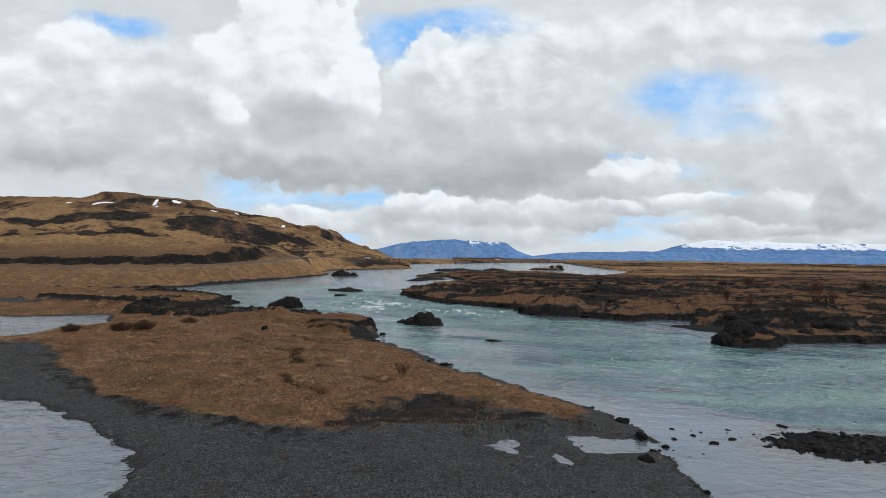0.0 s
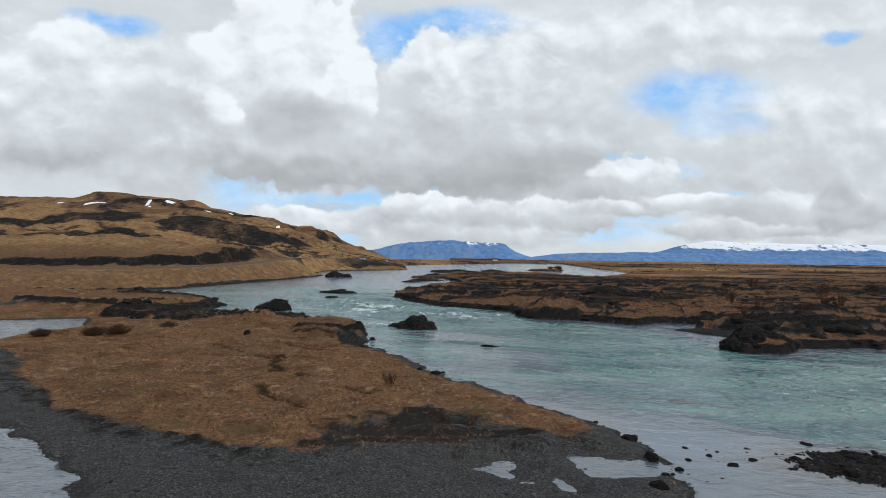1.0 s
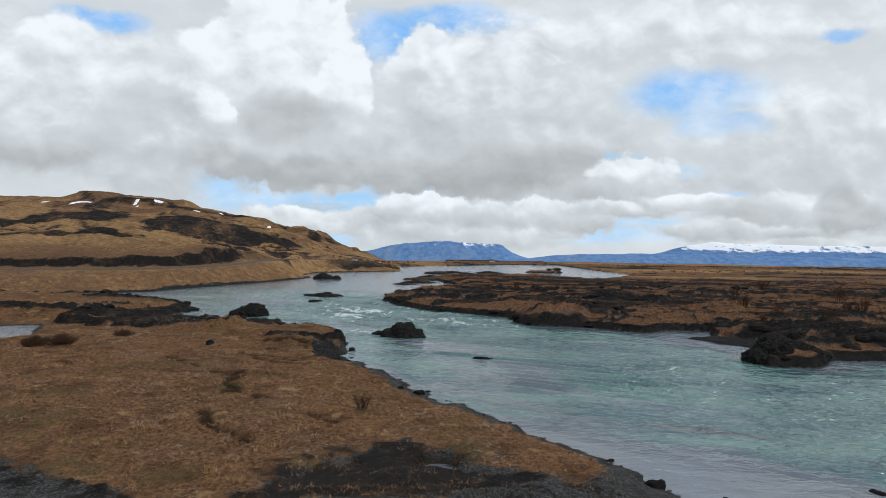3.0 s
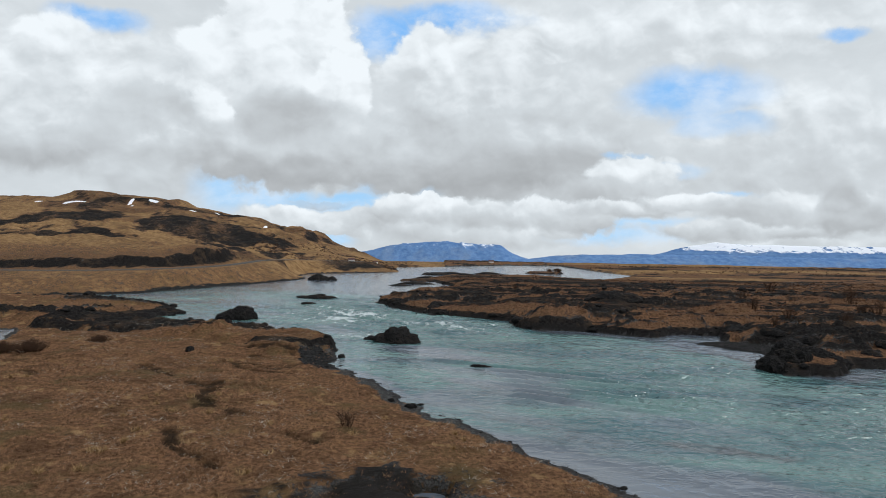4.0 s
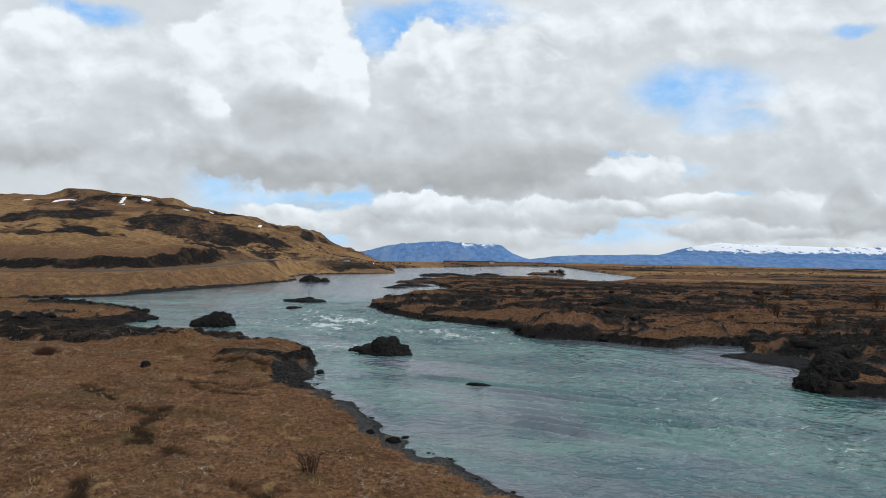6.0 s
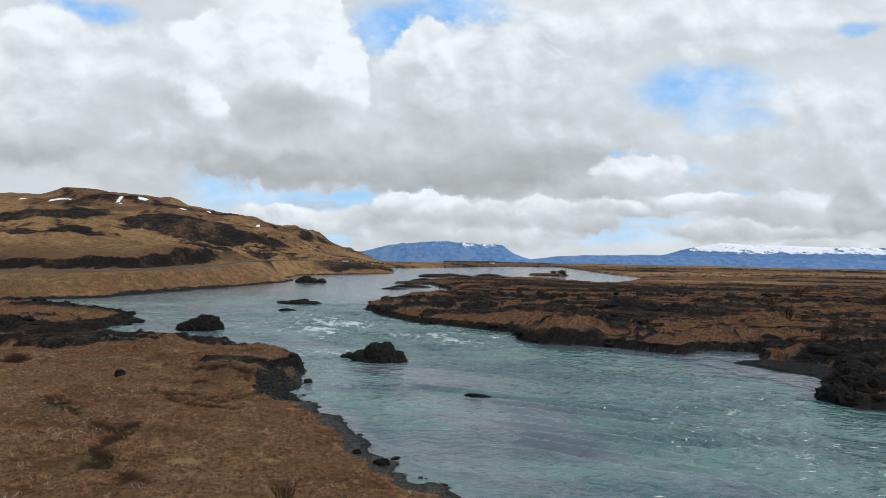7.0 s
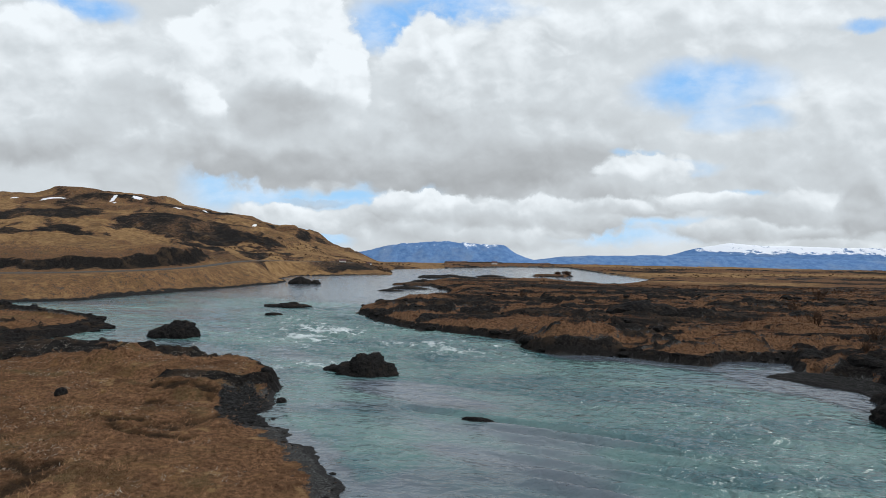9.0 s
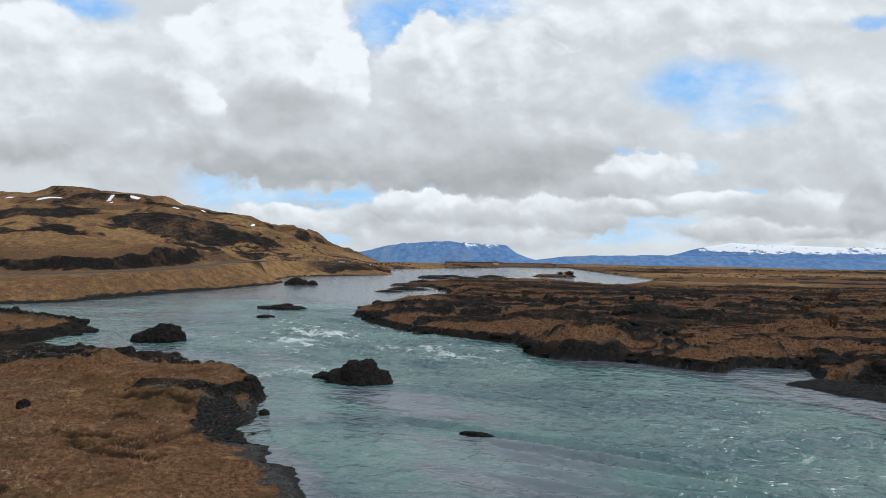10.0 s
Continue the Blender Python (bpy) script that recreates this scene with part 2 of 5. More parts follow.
HEATH = [(-90, 46), (-28.7, 46.1), (-22.9, 39.1), (-18.0, 33.8), (-13.6, 30.8), (-8.9, 28.7), (-5.2, 26.8), (-4.1, 27.3), (-4.6, 29.6), (-2.9, 31.6), (-0.6, 33.0), (1.4, 32.6),
         (3.2, 30.9), (5.8, 30.2), (6.6, 30.9), (7.6, 33.5), (12, 37), (0, 62), (-10, 77), (-90, 77)]
BLACK_MUD = [(-5.3, 27.3), (-4.9, 30.6), (-2.9, 32.6), (-0.6, 34.0), (1.8, 33.4), (3.3, 31.6), (5.2, 30.4), (1.9, 28.6), (1.0, 27.6), (-2.0, 27.6), (-3.9, 27.2)]
SPIT = [(21.6, 64.3), (23.5, 65.4), (26.0, 65.8), (28.5, 64.0), (29.5, 60.5), (27.0, 58.4), (25.6, 59.4)]
CAP = [(-12.6, 58.6), (-12.2, 57.5), (-9.8, 57.0), (-7.6, 56.6), (-6.2, 57.6), (-6.2, 59.4), (-7.2, 61.9), (-9.4, 63.0), (-11.6, 61.2)]
CUT_BANK = [(-150, 107), (-58, 107.4), (-50, 108.6), (-45, 110.6), (-41.8, 113.8), (-39.6, 120.5), (-37.2, 128), (-38, 136), (-60, 150), (-150, 150)]
BACK_SHELF = [(-9.0, 62.8), (-11.5, 62.6), (-15.5, 64.4), (-17.5, 62.8), (-21.0, 61.8), (-27.0, 62.5), (-33.0, 66.0), (-33.0, 72.2), (-23.5, 71.4), (-17.3, 70.6), (-12.5, 67.9)]
# dark bare screes and cliffs on the hills
SCREES = [
    [(-140, 190), (-122, 195), (-118, 201.5), (-120, 217), (-113, 221), (-103, 220.6), (-92.7, 203.4), (-94.4, 193), (-105, 195), (-112, 181.5), (-140, 178)],
    [(-86.7, 197), (-89, 219), (-81, 218.6), (-75, 221), (-60, 211), (-55, 202), (-49.5, 204), (-41.5, 192), (-36, 182), (-41, 180), (-44, 173), (-44.7, 163.7), (-52.6, 168.4), (-59, 171), (-71, 182), (-80.5, 188)],
    [(-120, 150), (-94, 157), (-88, 158), (-91, 173), (-83.6, 172.4), (-76.4, 168.6), (-62, 147), (-70.4, 153.5), (-77.7, 156.7), (-87, 147.5), (-120, 142)],
    [(-37.7, 128), (-43, 147), (-34.5, 150), (-33, 161), (-28.3, 148.7), (-29, 135), (-35, 136.5)],
    [(-24, 153), (-25, 173.6), (-21.6, 185), (-14.6, 173), (-9, 167), (-18, 154), (-23, 152)],
    [(-59, 169), (-40.5, 159), (-32, 168), (-24.5, 178), (-19, 186), (-27, 172), (-31, 152), (-37, 148), (-46, 150)],
    [(-97, 241), (-87, 238), (-82, 250), (-74, 252), (-66.8, 240), (-77.5, 231.8), (-85.4, 229)],
    [(-118, 237), (-109, 241), (-98, 242), (-98.5, 237.6), (-109, 237), (-118, 234)],
    [(-44.5, 233), (-43.8, 243), (-38.5, 224.4), (-41.7, 221)]]
DIRT_TRACK = [(-45.4, 163), (-40.3, 154.5), (-36, 145), (-32.2, 149.5), (-32.6, 161), (-30.5, 159), (-28.1, 147), (-28.9, 141.5)]
# dark hollows and dry gullies in the heath: from, to, half width
HOLLOWS = [(-9.2, 36.9, -8.4, 35.3, 0.40), (-8.4, 35.3, -6.1, 33.3, 0.30), (-9.8, 42.4, -9.0, 41.0, 0.75), (-8.6, 40.6, -6.9, 39.6, 0.55), (-15.4, 48.8, -13.4, 47.2, 0.45), (-10.8, 50.2, -7.2, 49.0, 0.40),
           (-12.0, 46.0, -10.2, 44.6, 0.5), (-4.4, 37.2, -3.4, 36.2, 0.4), (-18.5, 44.0, -17.0, 43.2, 0.4), (-22.0, 47.5, -20.5, 46.8, 0.45), (-6.9, 53.4, -8.2, 50.6, 0.8), (-11.8, 56.6, -8.4, 55.4, 0.55),
           (-10.9, 51.3, -9.1, 50.7, 0.7), (-9.1, 50.7, -7.8, 51.9, 0.6), (-10.9, 54.3, -9.6, 53.9, 0.6), (-10.2, 45.3, -9.9, 43.0, 0.7), (-15.9, 49.7, -13.5, 48.2, 0.5)]
PUDDLE = [(5.6, 28.6), (7.1, 28.8), (8.7, 28.1), (10.2, 27.3), (9.2, 26.6), (8.1, 26.1), (6.1, 26.5), (5.5, 27.6)]
PUDDLE_SMALL = [(1.7, 27.0), (2.4, 27.6), (3.2, 28.2), (3.7, 27.9), (3.0, 26.9), (3.1, 26.2), (1.9, 26.5)]
PUDDLE_THIN = [(3.3, 25.6), (4.8, 26.3), (5.8, 24.9), (5.3, 24.8), (4.5, 25.6)]


def lattice(ix, iy, seed):
    h = (ix.astype(np.int64) * 374761393 + iy.astype(np.int64) * 668265263 + seed * 974634777) & 0xFFFFFFFF
    h = ((h ^ (h >> 13)) * 1274126177) & 0xFFFFFFFF
    return ((h ^ (h >> 16)) & 0xFFFF) / 65535.0


def value_noise(x, y, seed):
    ix, iy = np.floor(x), np.floor(y)
    fx, fy = x - ix, y - iy
    fx, fy = fx * fx * fx * (fx * (fx * 6 - 15) + 10), fy * fy * fy * (fy * (fy * 6 - 15) + 10)
    a, b = lattice(ix, iy, seed), lattice(ix + 1, iy, seed)
    c, d = lattice(ix, iy + 1, seed), lattice(ix + 1, iy + 1, seed)
    return (a + (b - a) * fx) * (1 - fy) + (c + (d - c) * fx) * fy


def fbm(x, y, seed, octaves=4, gain=0.5):
    """Layered noise round 0, about -0.5 to 0.5."""
    total, amp, norm = 0.0, 1.0, 0.0
    for k in range(octaves):
        total = total + amp * (value_noise(x * 2.03 ** k + 17.3 * k, y * 2.03 ** k - 9.1 * k, seed + k) - 0.5)
        norm += amp
        amp *= gain
    return total / norm


def smooth(v, low, high):
    """Soft step from 0 at low to 1 at high (which may be the lesser)."""
    u = np.clip((v - low) / (high - low), 0, 1)
    return u * u * (3 - 2 * u)


def inside_distance(x, y, loop):
    """Signed distance to a closed line, positive inside; roughly so past 25 outside small ones."""
    (x0, y0), (x1, y1) = np.min(loop, axis=0) - 25, np.max(loop, axis=0) + 25
    near = (x > x0) & (x < x1) & (y > y0) & (y < y1)
    if len(loop) < 40 and not near.all():
        out = -25 - np.hypot(np.maximum(np.maximum(x0 - x, x - x1), 0), np.maximum(np.maximum(y0 - y, y - y1), 0))
        if near.any():
            out[near] = inside_distance(x[near], y[near], loop)
        return out
    best = np.full(x.shape, 1e9)
    inside = np.zeros(x.shape, bool)
    for (ax, ay), (bx, by) in zip(loop, loop[1:] + loop[:1]):
        ex, ey = bx - ax, by - ay
        t = np.clip(((x - ax) * ex + (y - ay) * ey) / (ex * ex + ey * ey), 0, 1)
        best = np.minimum(best, (x - ax - t * ex) ** 2 + (y - ay - t * ey) ** 2)
        if ay != by:
            inside ^= ((ay > y) != (by > y)) & (x < (bx - ax) * (y - ay) / (by - ay) + ax)
    return np.where(inside, 1, -1) * np.sqrt(best)


def spot(x, y, cx, cy, rx, ry, turn=0.0):
    """1 in the middle of an ellipse, 0 at its edge, negative outside."""
    c, s = math.cos(radians(turn)), math.sin(radians(turn))
    u, v = (x - cx) * c + (y - cy) * s, -(x - cx) * s + (y - cy) * c
    return 1 - np.sqrt((u / rx) ** 2 + (v / ry) ** 2)


# Cross sections of the hills, from the valley out: distance from the valley's hub, height.
HUB = (2.8, 27.0)
HILL_BEARINGS = [-0.62, -0.45, -0.34, -0.23, -0.16, -0.10]
HILL_REACH = [60, 76, 80, 90, 100, 110, 140, 150, 176, 188, 222, 240, 300]
HILL_HEIGHTS = [
    [0.6, 2.2, 2.5, 4.8, 5.3, 5.6, 7.6, 8.0, 13.2, 13.2, 20.0, 19.5, 16],
    [0.6, 1.6, 2.1, 2.5, 4.5, 5.0, 6.4, 7.4, 12.0, 12.2, 17.6, 17.0, 13],
    [0.5, 0.8, 1.0, 1.2, 1.6, 3.4, 4.6, 5.6, 10.0, 10.8, 14.4, 13.5, 10],
    [0.4, 0.5, 0.6, 0.7, 0.9, 1.1, 2.5, 3.1, 5.6, 6.6, 9.4, 8.6, 6],
    [0.3, 0.4, 0.5, 0.5, 0.5, 0.6, 1.2, 1.6, 2.2, 2.8, 3.2, 2.4, 1],
    [0.2, 0.3, 0.3, 0.3, 0.3, 0.4, 0.7, 0.6, 0.4, 0.2, -0.6, -1.5, -3]]
HILL_HEIGHTS = np.array(HILL_HEIGHTS)


def hill_height(x, y):
    reach = np.maximum(y - HUB[1], 20)
    bearing = (x - HUB[0]) / reach
    wob = fbm(x * 0.03, y * 0.03, 301, 4)
    bearing = bearing + 0.05 * fbm(x * 0.045, y * 0.045, 311, 3)
    reach = reach * (1 + 0.10 * wob)
    rows = np.array([np.interp(reach, HILL_REACH, h) for h in HILL_HEIGHTS])
    pos = np.interp(bearing, HILL_BEARINGS, np.arange(len(HILL_BEARINGS)))
    i = np.clip(pos.astype(int), 0, len(HILL_BEARINGS) - 2)
    f = pos - i
    f = f * f * (3 - 2 * f)
    pick = np.take_along_axis(rows, i[None], 0)[0] * (1 - f) + np.take_along_axis(rows, (i + 1)[None], 0)[0] * f
    return pick


# The road: smoothed line and its even grade along the foot of the hills.
ROAD = [(-150, 103), (-100, 102.5), (-58, 103), (-46, 105.0), (-40, 109.5), (-36.5, 116.5), (-34, 126.5), (-32.6, 139), (-30.5, 152), (-25, 167), (-16.7, 177)]
road_pts = np.array([(ax + (bx - ax) * k / 6, ay + (by - ay) * k / 6) for (ax, ay), (bx, by) in zip(ROAD, ROAD[1:]) for k in range(6)])
for _ in range(6):
    road_pts[1:-1] = (road_pts[:-2] + 2 * road_pts[1:-1] + road_pts[2:]) / 4
tang = np.gradient(road_pts, axis=0)
tang /= np.linalg.norm(tang, axis=1)[:, None]
cross = np.stack([-tang[:, 1], tang[:, 0]], 1)
road_z = hill_height(road_pts[:, 0], road_pts[:, 1]) + 0.15
for _ in range(30):
    road_z[1:-1] = (road_z[:-2] + 2 * road_z[1:-1] + road_z[2:]) / 4


def to_road(x, y, z, d):
    """Ground levelled along the road."""
    near = (y > 96) & (y < 184) & (x < -8) & (x > -160)
    px, py = x[near], y[near]
    best, level = np.full(px.shape, 1e9), np.zeros(px.shape)
    for k in range(len(road_pts) - 1):
        (ax, ay), (bx, by) = road_pts[k], road_pts[k + 1]
        t = np.clip(((px - ax) * (bx - ax) + (py - ay) * (by - ay)) / ((bx - ax) ** 2 + (by - ay) ** 2), 0, 1)
        off = np.hypot(px - ax - t * (bx - ax), py - ay - t * (by - ay))
        closer = off < best
        best, level = np.where(closer, off, best), np.where(closer, road_z[k] + t * (road_z[k + 1] - road_z[k]), level)
    w = (1 - smooth(best, 2.0, 5.0)) * smooth(d[near], 0.6, 4.0)
    z[near] = z[near] * (1 - w) + level * w
    return z


def land(x, y):
    """Height of the ground and what covers it, at numpy places x, y."""
    warp_x, warp_y = fbm(x * 0.9, y * 0.9, 11, 4), fbm(x * 0.9, y * 0.9, 23, 4)
    wx, wy = x + 1.1 * warp_x, y + 1.1 * warp_y
    river = -inside_distance(wx, wy, LEFT_SHORE + RIGHT_SHORE)
    pool = -inside_distance(wx, wy, SIDE_POOL)
    back = -inside_distance(wx, wy, BACK_POOL)
    puddles = np.minimum(np.minimum(-inside_distance(x + 0.5 * warp_x, y + 0.5 * warp_y, PUDDLE), -inside_distance(x + 0.6 * warp_x, y + 0.6 * warp_y, PUDDLE_SMALL)),
                         -inside_distance(x + 0.5 * warp_x, y + 0.5 * warp_y, PUDDLE_THIN)) + 0.9 * fbm(x * 1.4, y * 1.4, 591, 4, 0.6)
    d = np.minimum(np.minimum(river, pool), back)
    fine = fbm(x * 1.7, y * 1.7, 41, 4, 0.6)
    broad = fbm(x * 0.12, y * 0.12, 51, 4)
    side = smooth(x * 0.9 + 0.9 - (100 - y) * 0.02, 0, 6) * (y > 50)          # 1 on the lava plain across the river
    side = np.where((y > 76) & (river > 0) & (x > -12), 1.0, side)
    farleft = ((y > 91) & (x < -6)) | ((y > 145) & (x < 3))
    side = np.where(farleft, 0.0, side)
    shelf = np.maximum(spot(x, y, -17, 64.5, 13, 4.5, -20), spot(x, y, -8.8, 58.5, 3.6, 3.6))
    arm = ((y > 64) & (y < 92) & (x < -22)).astype(float) * smooth(y - (64 - 0.30 * (x + 24)), -1, 2)
    arm = np.where((x < -22) & (y > 63) & (y < 92), np.maximum(arm, 0), 0)
    rocky = np.clip(np.maximum(np.maximum(side, arm), smooth(shelf, -0.1, 0.25)), 0, 1) * (~farleft)
    ridged = 1 - np.abs(2 * fbm(x * 0.42, y * 0.55, 61, 4, 0.55)) * 2
    clump = fbm(x * 0.07, y * 0.17, 71, 5, 0.55)

    soft_bank = 0.75 * (1 - np.exp(-np.maximum(d, 0) / 5.5)) + 0.03 * np.minimum(np.maximum(d, 0), 1)
    hard_bank = (0.62 * smooth(d + 0.25 * fine, -0.12, 0.45) + 0.30 * smooth(d, 0.5, 3.5)) * (1 - 0.45 * smooth(y, 92, 130))
    z = soft_bank * (1 - rocky) + hard_bank * rocky
    lump = smooth(clump + 0.25 * ridged - 0.12, 0.12, 0.34)
    z = z + rocky * smooth(d, 0, 2.5) * (1 - 0.75 * smooth(y, 92, 130)) * (lump * (0.22 + 0.55 * np.maximum(ridged - 0.35, 0)) + 0.26 * fine)
    z = z + side * smooth(d, 0.3, 3) * (1 - 0.6 * smooth(y, 92, 130)) * (0.9 * np.maximum(fbm(x * 0.11, y * 0.2, 551, 4) + 0.02, 0) + 0.35 * smooth(fbm(x * 0.16, y * 0.3, 561, 3), 0.0, 0.06))
    z = z + 0.55 * smooth(spot(x, y, 12.3, 71.8, 3.8, 1.9), 0, 0.6) + 0.5 * smooth(spot(x, y, 21.5, 75, 4.0, 1.5, 15), 0, 0.6) + 0.9 * smooth(spot(x, y, 21.5, 86, 3.2, 2.2), 0, 0.7)
    z = z + (1 - rocky) * smooth(d, 0.3, 5) * (0.45 * broad + 0.20 * fine + 0.42 * fbm(x * 0.42, y * 0.42, 81, 4))
    # dry gully and hollows in the heath
    # ground is darker along each hollow
    peat = np.zeros_like(x)
    for ax, ay, bx, by, half in HOLLOWS:
        t = np.clip(((x - ax) * (bx - ax) + (y - ay) * (by - ay)) / ((bx - ax) ** 2 + (by - ay) ** 2), 0, 1)
        off = np.hypot(x - ax - t * (bx - ax), y - ay - t * (by - ay)) / half
        peat = np.maximum(peat, smooth(1.2 - off + 2.4 * fbm(x * 1.3, y * 1.3, 181, 4, 0.6), 0, 1.3))
    z = z - 0.22 * peat * (d > 0.3)
    # lava shelf at the point
    cap = inside_distance(x + 0.8 * warp_x, y + 0.8 * warp_y, CAP)
    ledge = inside_distance(x + 1.2 * warp_x, y + 1.2 * warp_y, BACK_SHELF)
    crag = np.maximum(ridged - 0.3, 0)
    z = np.where(d > -0.1, np.maximum(z, smooth(cap, -0.15, 0.35) * smooth(d, -0.1, 0.4) * (1.0 + 0.35 * fine + 0.15 * crag)), z)
    z = np.where(d > -0.1, np.maximum(z, smooth(ledge, -0.3, 0.5) * smooth(d, -0.1, 0.5) * (0.78 + 0.5 * fine + 0.35 * crag)), z)
    strand = smooth(spot(x, y, -6.3, 54.0, 3.8, 1.6, -66), 0, 0.5)
    z = np.where(strand > 0, z * (1 - strand) + strand * np.minimum(z, 0.10 + 0.16 * np.maximum(d, 0)), z)
    z = np.where((d > 0.25) & (y > 38) & (y < 70) & (x < 6), np.maximum(z, 0.07 + 0.05 * fine), z)
    # wet black hollow at the foot of the heath
    hollow = inside_distance(x + 0.9 * warp_x, y + 0.9 * warp_y, BLACK_MUD) * 0.5
    z = z - 0.28 * smooth(hollow, 0, 0.6) * (d > 0)
    z = np.where(y < 34, np.minimum(z, 0.10 + 0.09 * np.maximum(d, 0) + 0.05 * fine), z)
    z = np.where(puddles < 1.0, np.minimum(z, np.maximum(puddles, -0.6) * 0.22 + 0.02 + 0.04 * fine), z)
    tiny = spot(x, y, 1.2, 32.4, 0.55, 0.35) 
    z = np.where(tiny > -0.6, np.minimum(z, -0.06 * tiny - 0.0), z)
    # hills on the far bank
    hill = hill_height(x, y)
    rough = 0.9 * fbm(x * 0.16, y * 0.16, 91, 5, 0.55) + 0.35 * (1 - np.abs(4 * fbm(x * 0.10, y * 0.13, 95, 3)))
    rise = smooth(hill, 1.0, 8.0) * (1 - 0.5 * smooth(hill, 9.0, 13.0))
    creases = np.abs(fbm(x * 0.055 + 0.02 * y, y * 0.04, 197, 5, 0.55))
    hill = hill + rise * (2.2 * rough - 5.0 * np.maximum(0.14 - creases, 0)) + 0.25 * fbm(x * 0.5, y * 0.5, 99, 3) + rise * 0.9 * fbm(x * 0.33, y * 0.33, 103, 3)
    hill = hill + 2.2 * smooth(spot(x, y, -113, 252, 27, 18), 0, 0.32) + 0.7 * smooth(spot(x, y, -49, 248, 6.5, 9), 0, 0.4)
    z = np.where(farleft, np.minimum(hill * smooth(d, -0.5, 5.0) + 0.12 * smooth(d, -0.2, 1.5), 60), z)
    z = to_road(x, y, z, d)
    # cut bank above the road
    cut = inside_distance(x + 1.3 * warp_x, y + 1.3 * warp_y, CUT_BANK)
    drop = np.interp(x, [-90, -60, -50, -46, -41.5, -39, -36.5, -35], [0.5, 0.7, 0.9, 1.3, 1.9, 1.7, 0.7, 0.0])
    bank = farleft * (y < 134) * (1 - smooth(cut, 5, 18))
    z = z + bank * drop * (0.75 + 0.8 * fbm(x * 0.3, y * 0.3, 611, 3)) * smooth(cut + 0.5 * fine, 0.0, 1.0)
    # plain falls away to the horizon, low swells on it
    plain = side * smooth(y, 95, 150) * (0.5 * fbm(x * 0.035, y * 0.07, 105, 4) + 0.05)
    z = z + plain * (d > 0) * smooth(d, 0, 10)
    z = z - np.where(x > -30, 1, 0) * smooth(y, 205, 300) * 4.0
    # river bed
    z = np.where(d < 0, -np.minimum(0.9, 0.16 * -d) + 0.05 * fine, z)
    # gravel bars
    bar = spot(x, y, 18.8, 27.6, 4.4, 2.0, -8)
    bar_z = 0.16 * smooth(bar + 0.55 * fine, 0.0, 0.7) + 0.05 * fine
    z = np.where(bar + 0.55 * fine > 0.0, np.maximum(z, bar_z), z)
    shoal = np.clip(smooth(bar, -1.6, 0.3), 0, 1)
    z = np.where((d < 0) & (shoal > 0.05) & (bar < 0.2), np.maximum(z, -0.35 + 0.30 * shoal), z)
    spit = inside_distance(x + 0.4 * warp_x, y + 0.4 * warp_y, SPIT)
    z = np.where(d > 0, np.minimum(z, 0.10 + 0.55 * np.maximum(-spit, 0) + 0.3 * fine), z)
    z = np.where(spit > -0.3, np.minimum(z, 0.03 + 0.16 * np.maximum(spit, -0.3) + 0.02 * fine), z)
    # low islets far out
    isle = np.maximum(spot(x, y, 26, 163.5, 5.0, 2.2, 10), np.maximum(spot(x, y, -0.5, 131.5, 4.5, 1.6), spot(x, y, 5.5, 139, 5.5, 1.4, 15)))
    isle = np.maximum(isle, np.maximum(spot(x, y, 12, 148.5, 6.5, 0.9, 10), spot(x, y, 1.0, 152, 3.0, 0.9)))
    isle_in = isle + 0.9 * fbm(x * 0.4, y * 0.8, 111, 3)
    z = np.where((d < 0) & (isle_in > 0), np.maximum(z, 0.5 * smooth(isle_in, 0, 0.5)), z)

    # cover
    dry = np.minimum(d, puddles + 0.4)
    heath_edge = inside_distance(x + 1.6 * warp_x, y + 1.2 * warp_y, HEATH)
    heath = smooth(heath_edge + 1.2 * fine, -0.9, 0.9) * smooth(d + 0.5 * fine - 0.55 * smooth(y, 36, 42) * (y < 60) * (x > -9), 0.25, 0.75)
    heath = heath * (1 - 0.75 * smooth(hollow + 1.8 * fine + 0.8 * fbm(x * 0.5, y * 0.5, 661, 3), -0.5, 0.9))
    heath = np.where(x < -32, np.maximum(heath, 0), heath)
    heath = np.maximum(heath * (y < 70), rocky * smooth(d, 0.2, 0.7) * (1 - 0.95 * lump))
    heath = np.where(farleft, 0.75, heath)
    bands = fbm(x * 0.05, y * 0.16, 121, 4, 0.55)
    lava = rocky * np.clip(np.maximum(lump * 0.9, smooth(np.where(arm > 0.5, 1.8, 0.55) - d + 1.4 * fine + 1.5 * clump, 0, 0.8)), 0, 1)
    lava = np.maximum(lava, side * smooth(bands, -0.03, 0.12) * 0.68 * smooth(d, 0, 4))
    lava = np.maximum(lava, side * 0.88 * smooth(fbm(x * 0.26, y * 0.62, 651, 5, 0.62), 0.02, 0.12) * smooth(d, 0.3, 2.0) * (1 - smooth(y, 120, 150)))
    border = smooth(heath_edge, -3.2, -0.2) * (1 - smooth(heath_edge, -0.1, 0.4)) * (y < 46) * smooth(d, 0.6, 2.5)
    lava = np.maximum(lava, border * (0.45 + 1.1 * broad + 0.9 * fine))
    shelf_rim = smooth(shelf, -0.05, 0.2) * smooth(1.2 + 2.5 * fbm(x * 0.35, y * 0.35, 131, 3) - d, 0, 1.0)
    lava = np.maximum(lava * (1 - smooth(shelf, -0.1, 0.2)), shelf_rim)
    facing = np.maximum(smooth(58.6 - y + 0.8 * fine, 0, 0.7), smooth(x + 7.3 + 0.8 * fine, 0, 0.6))
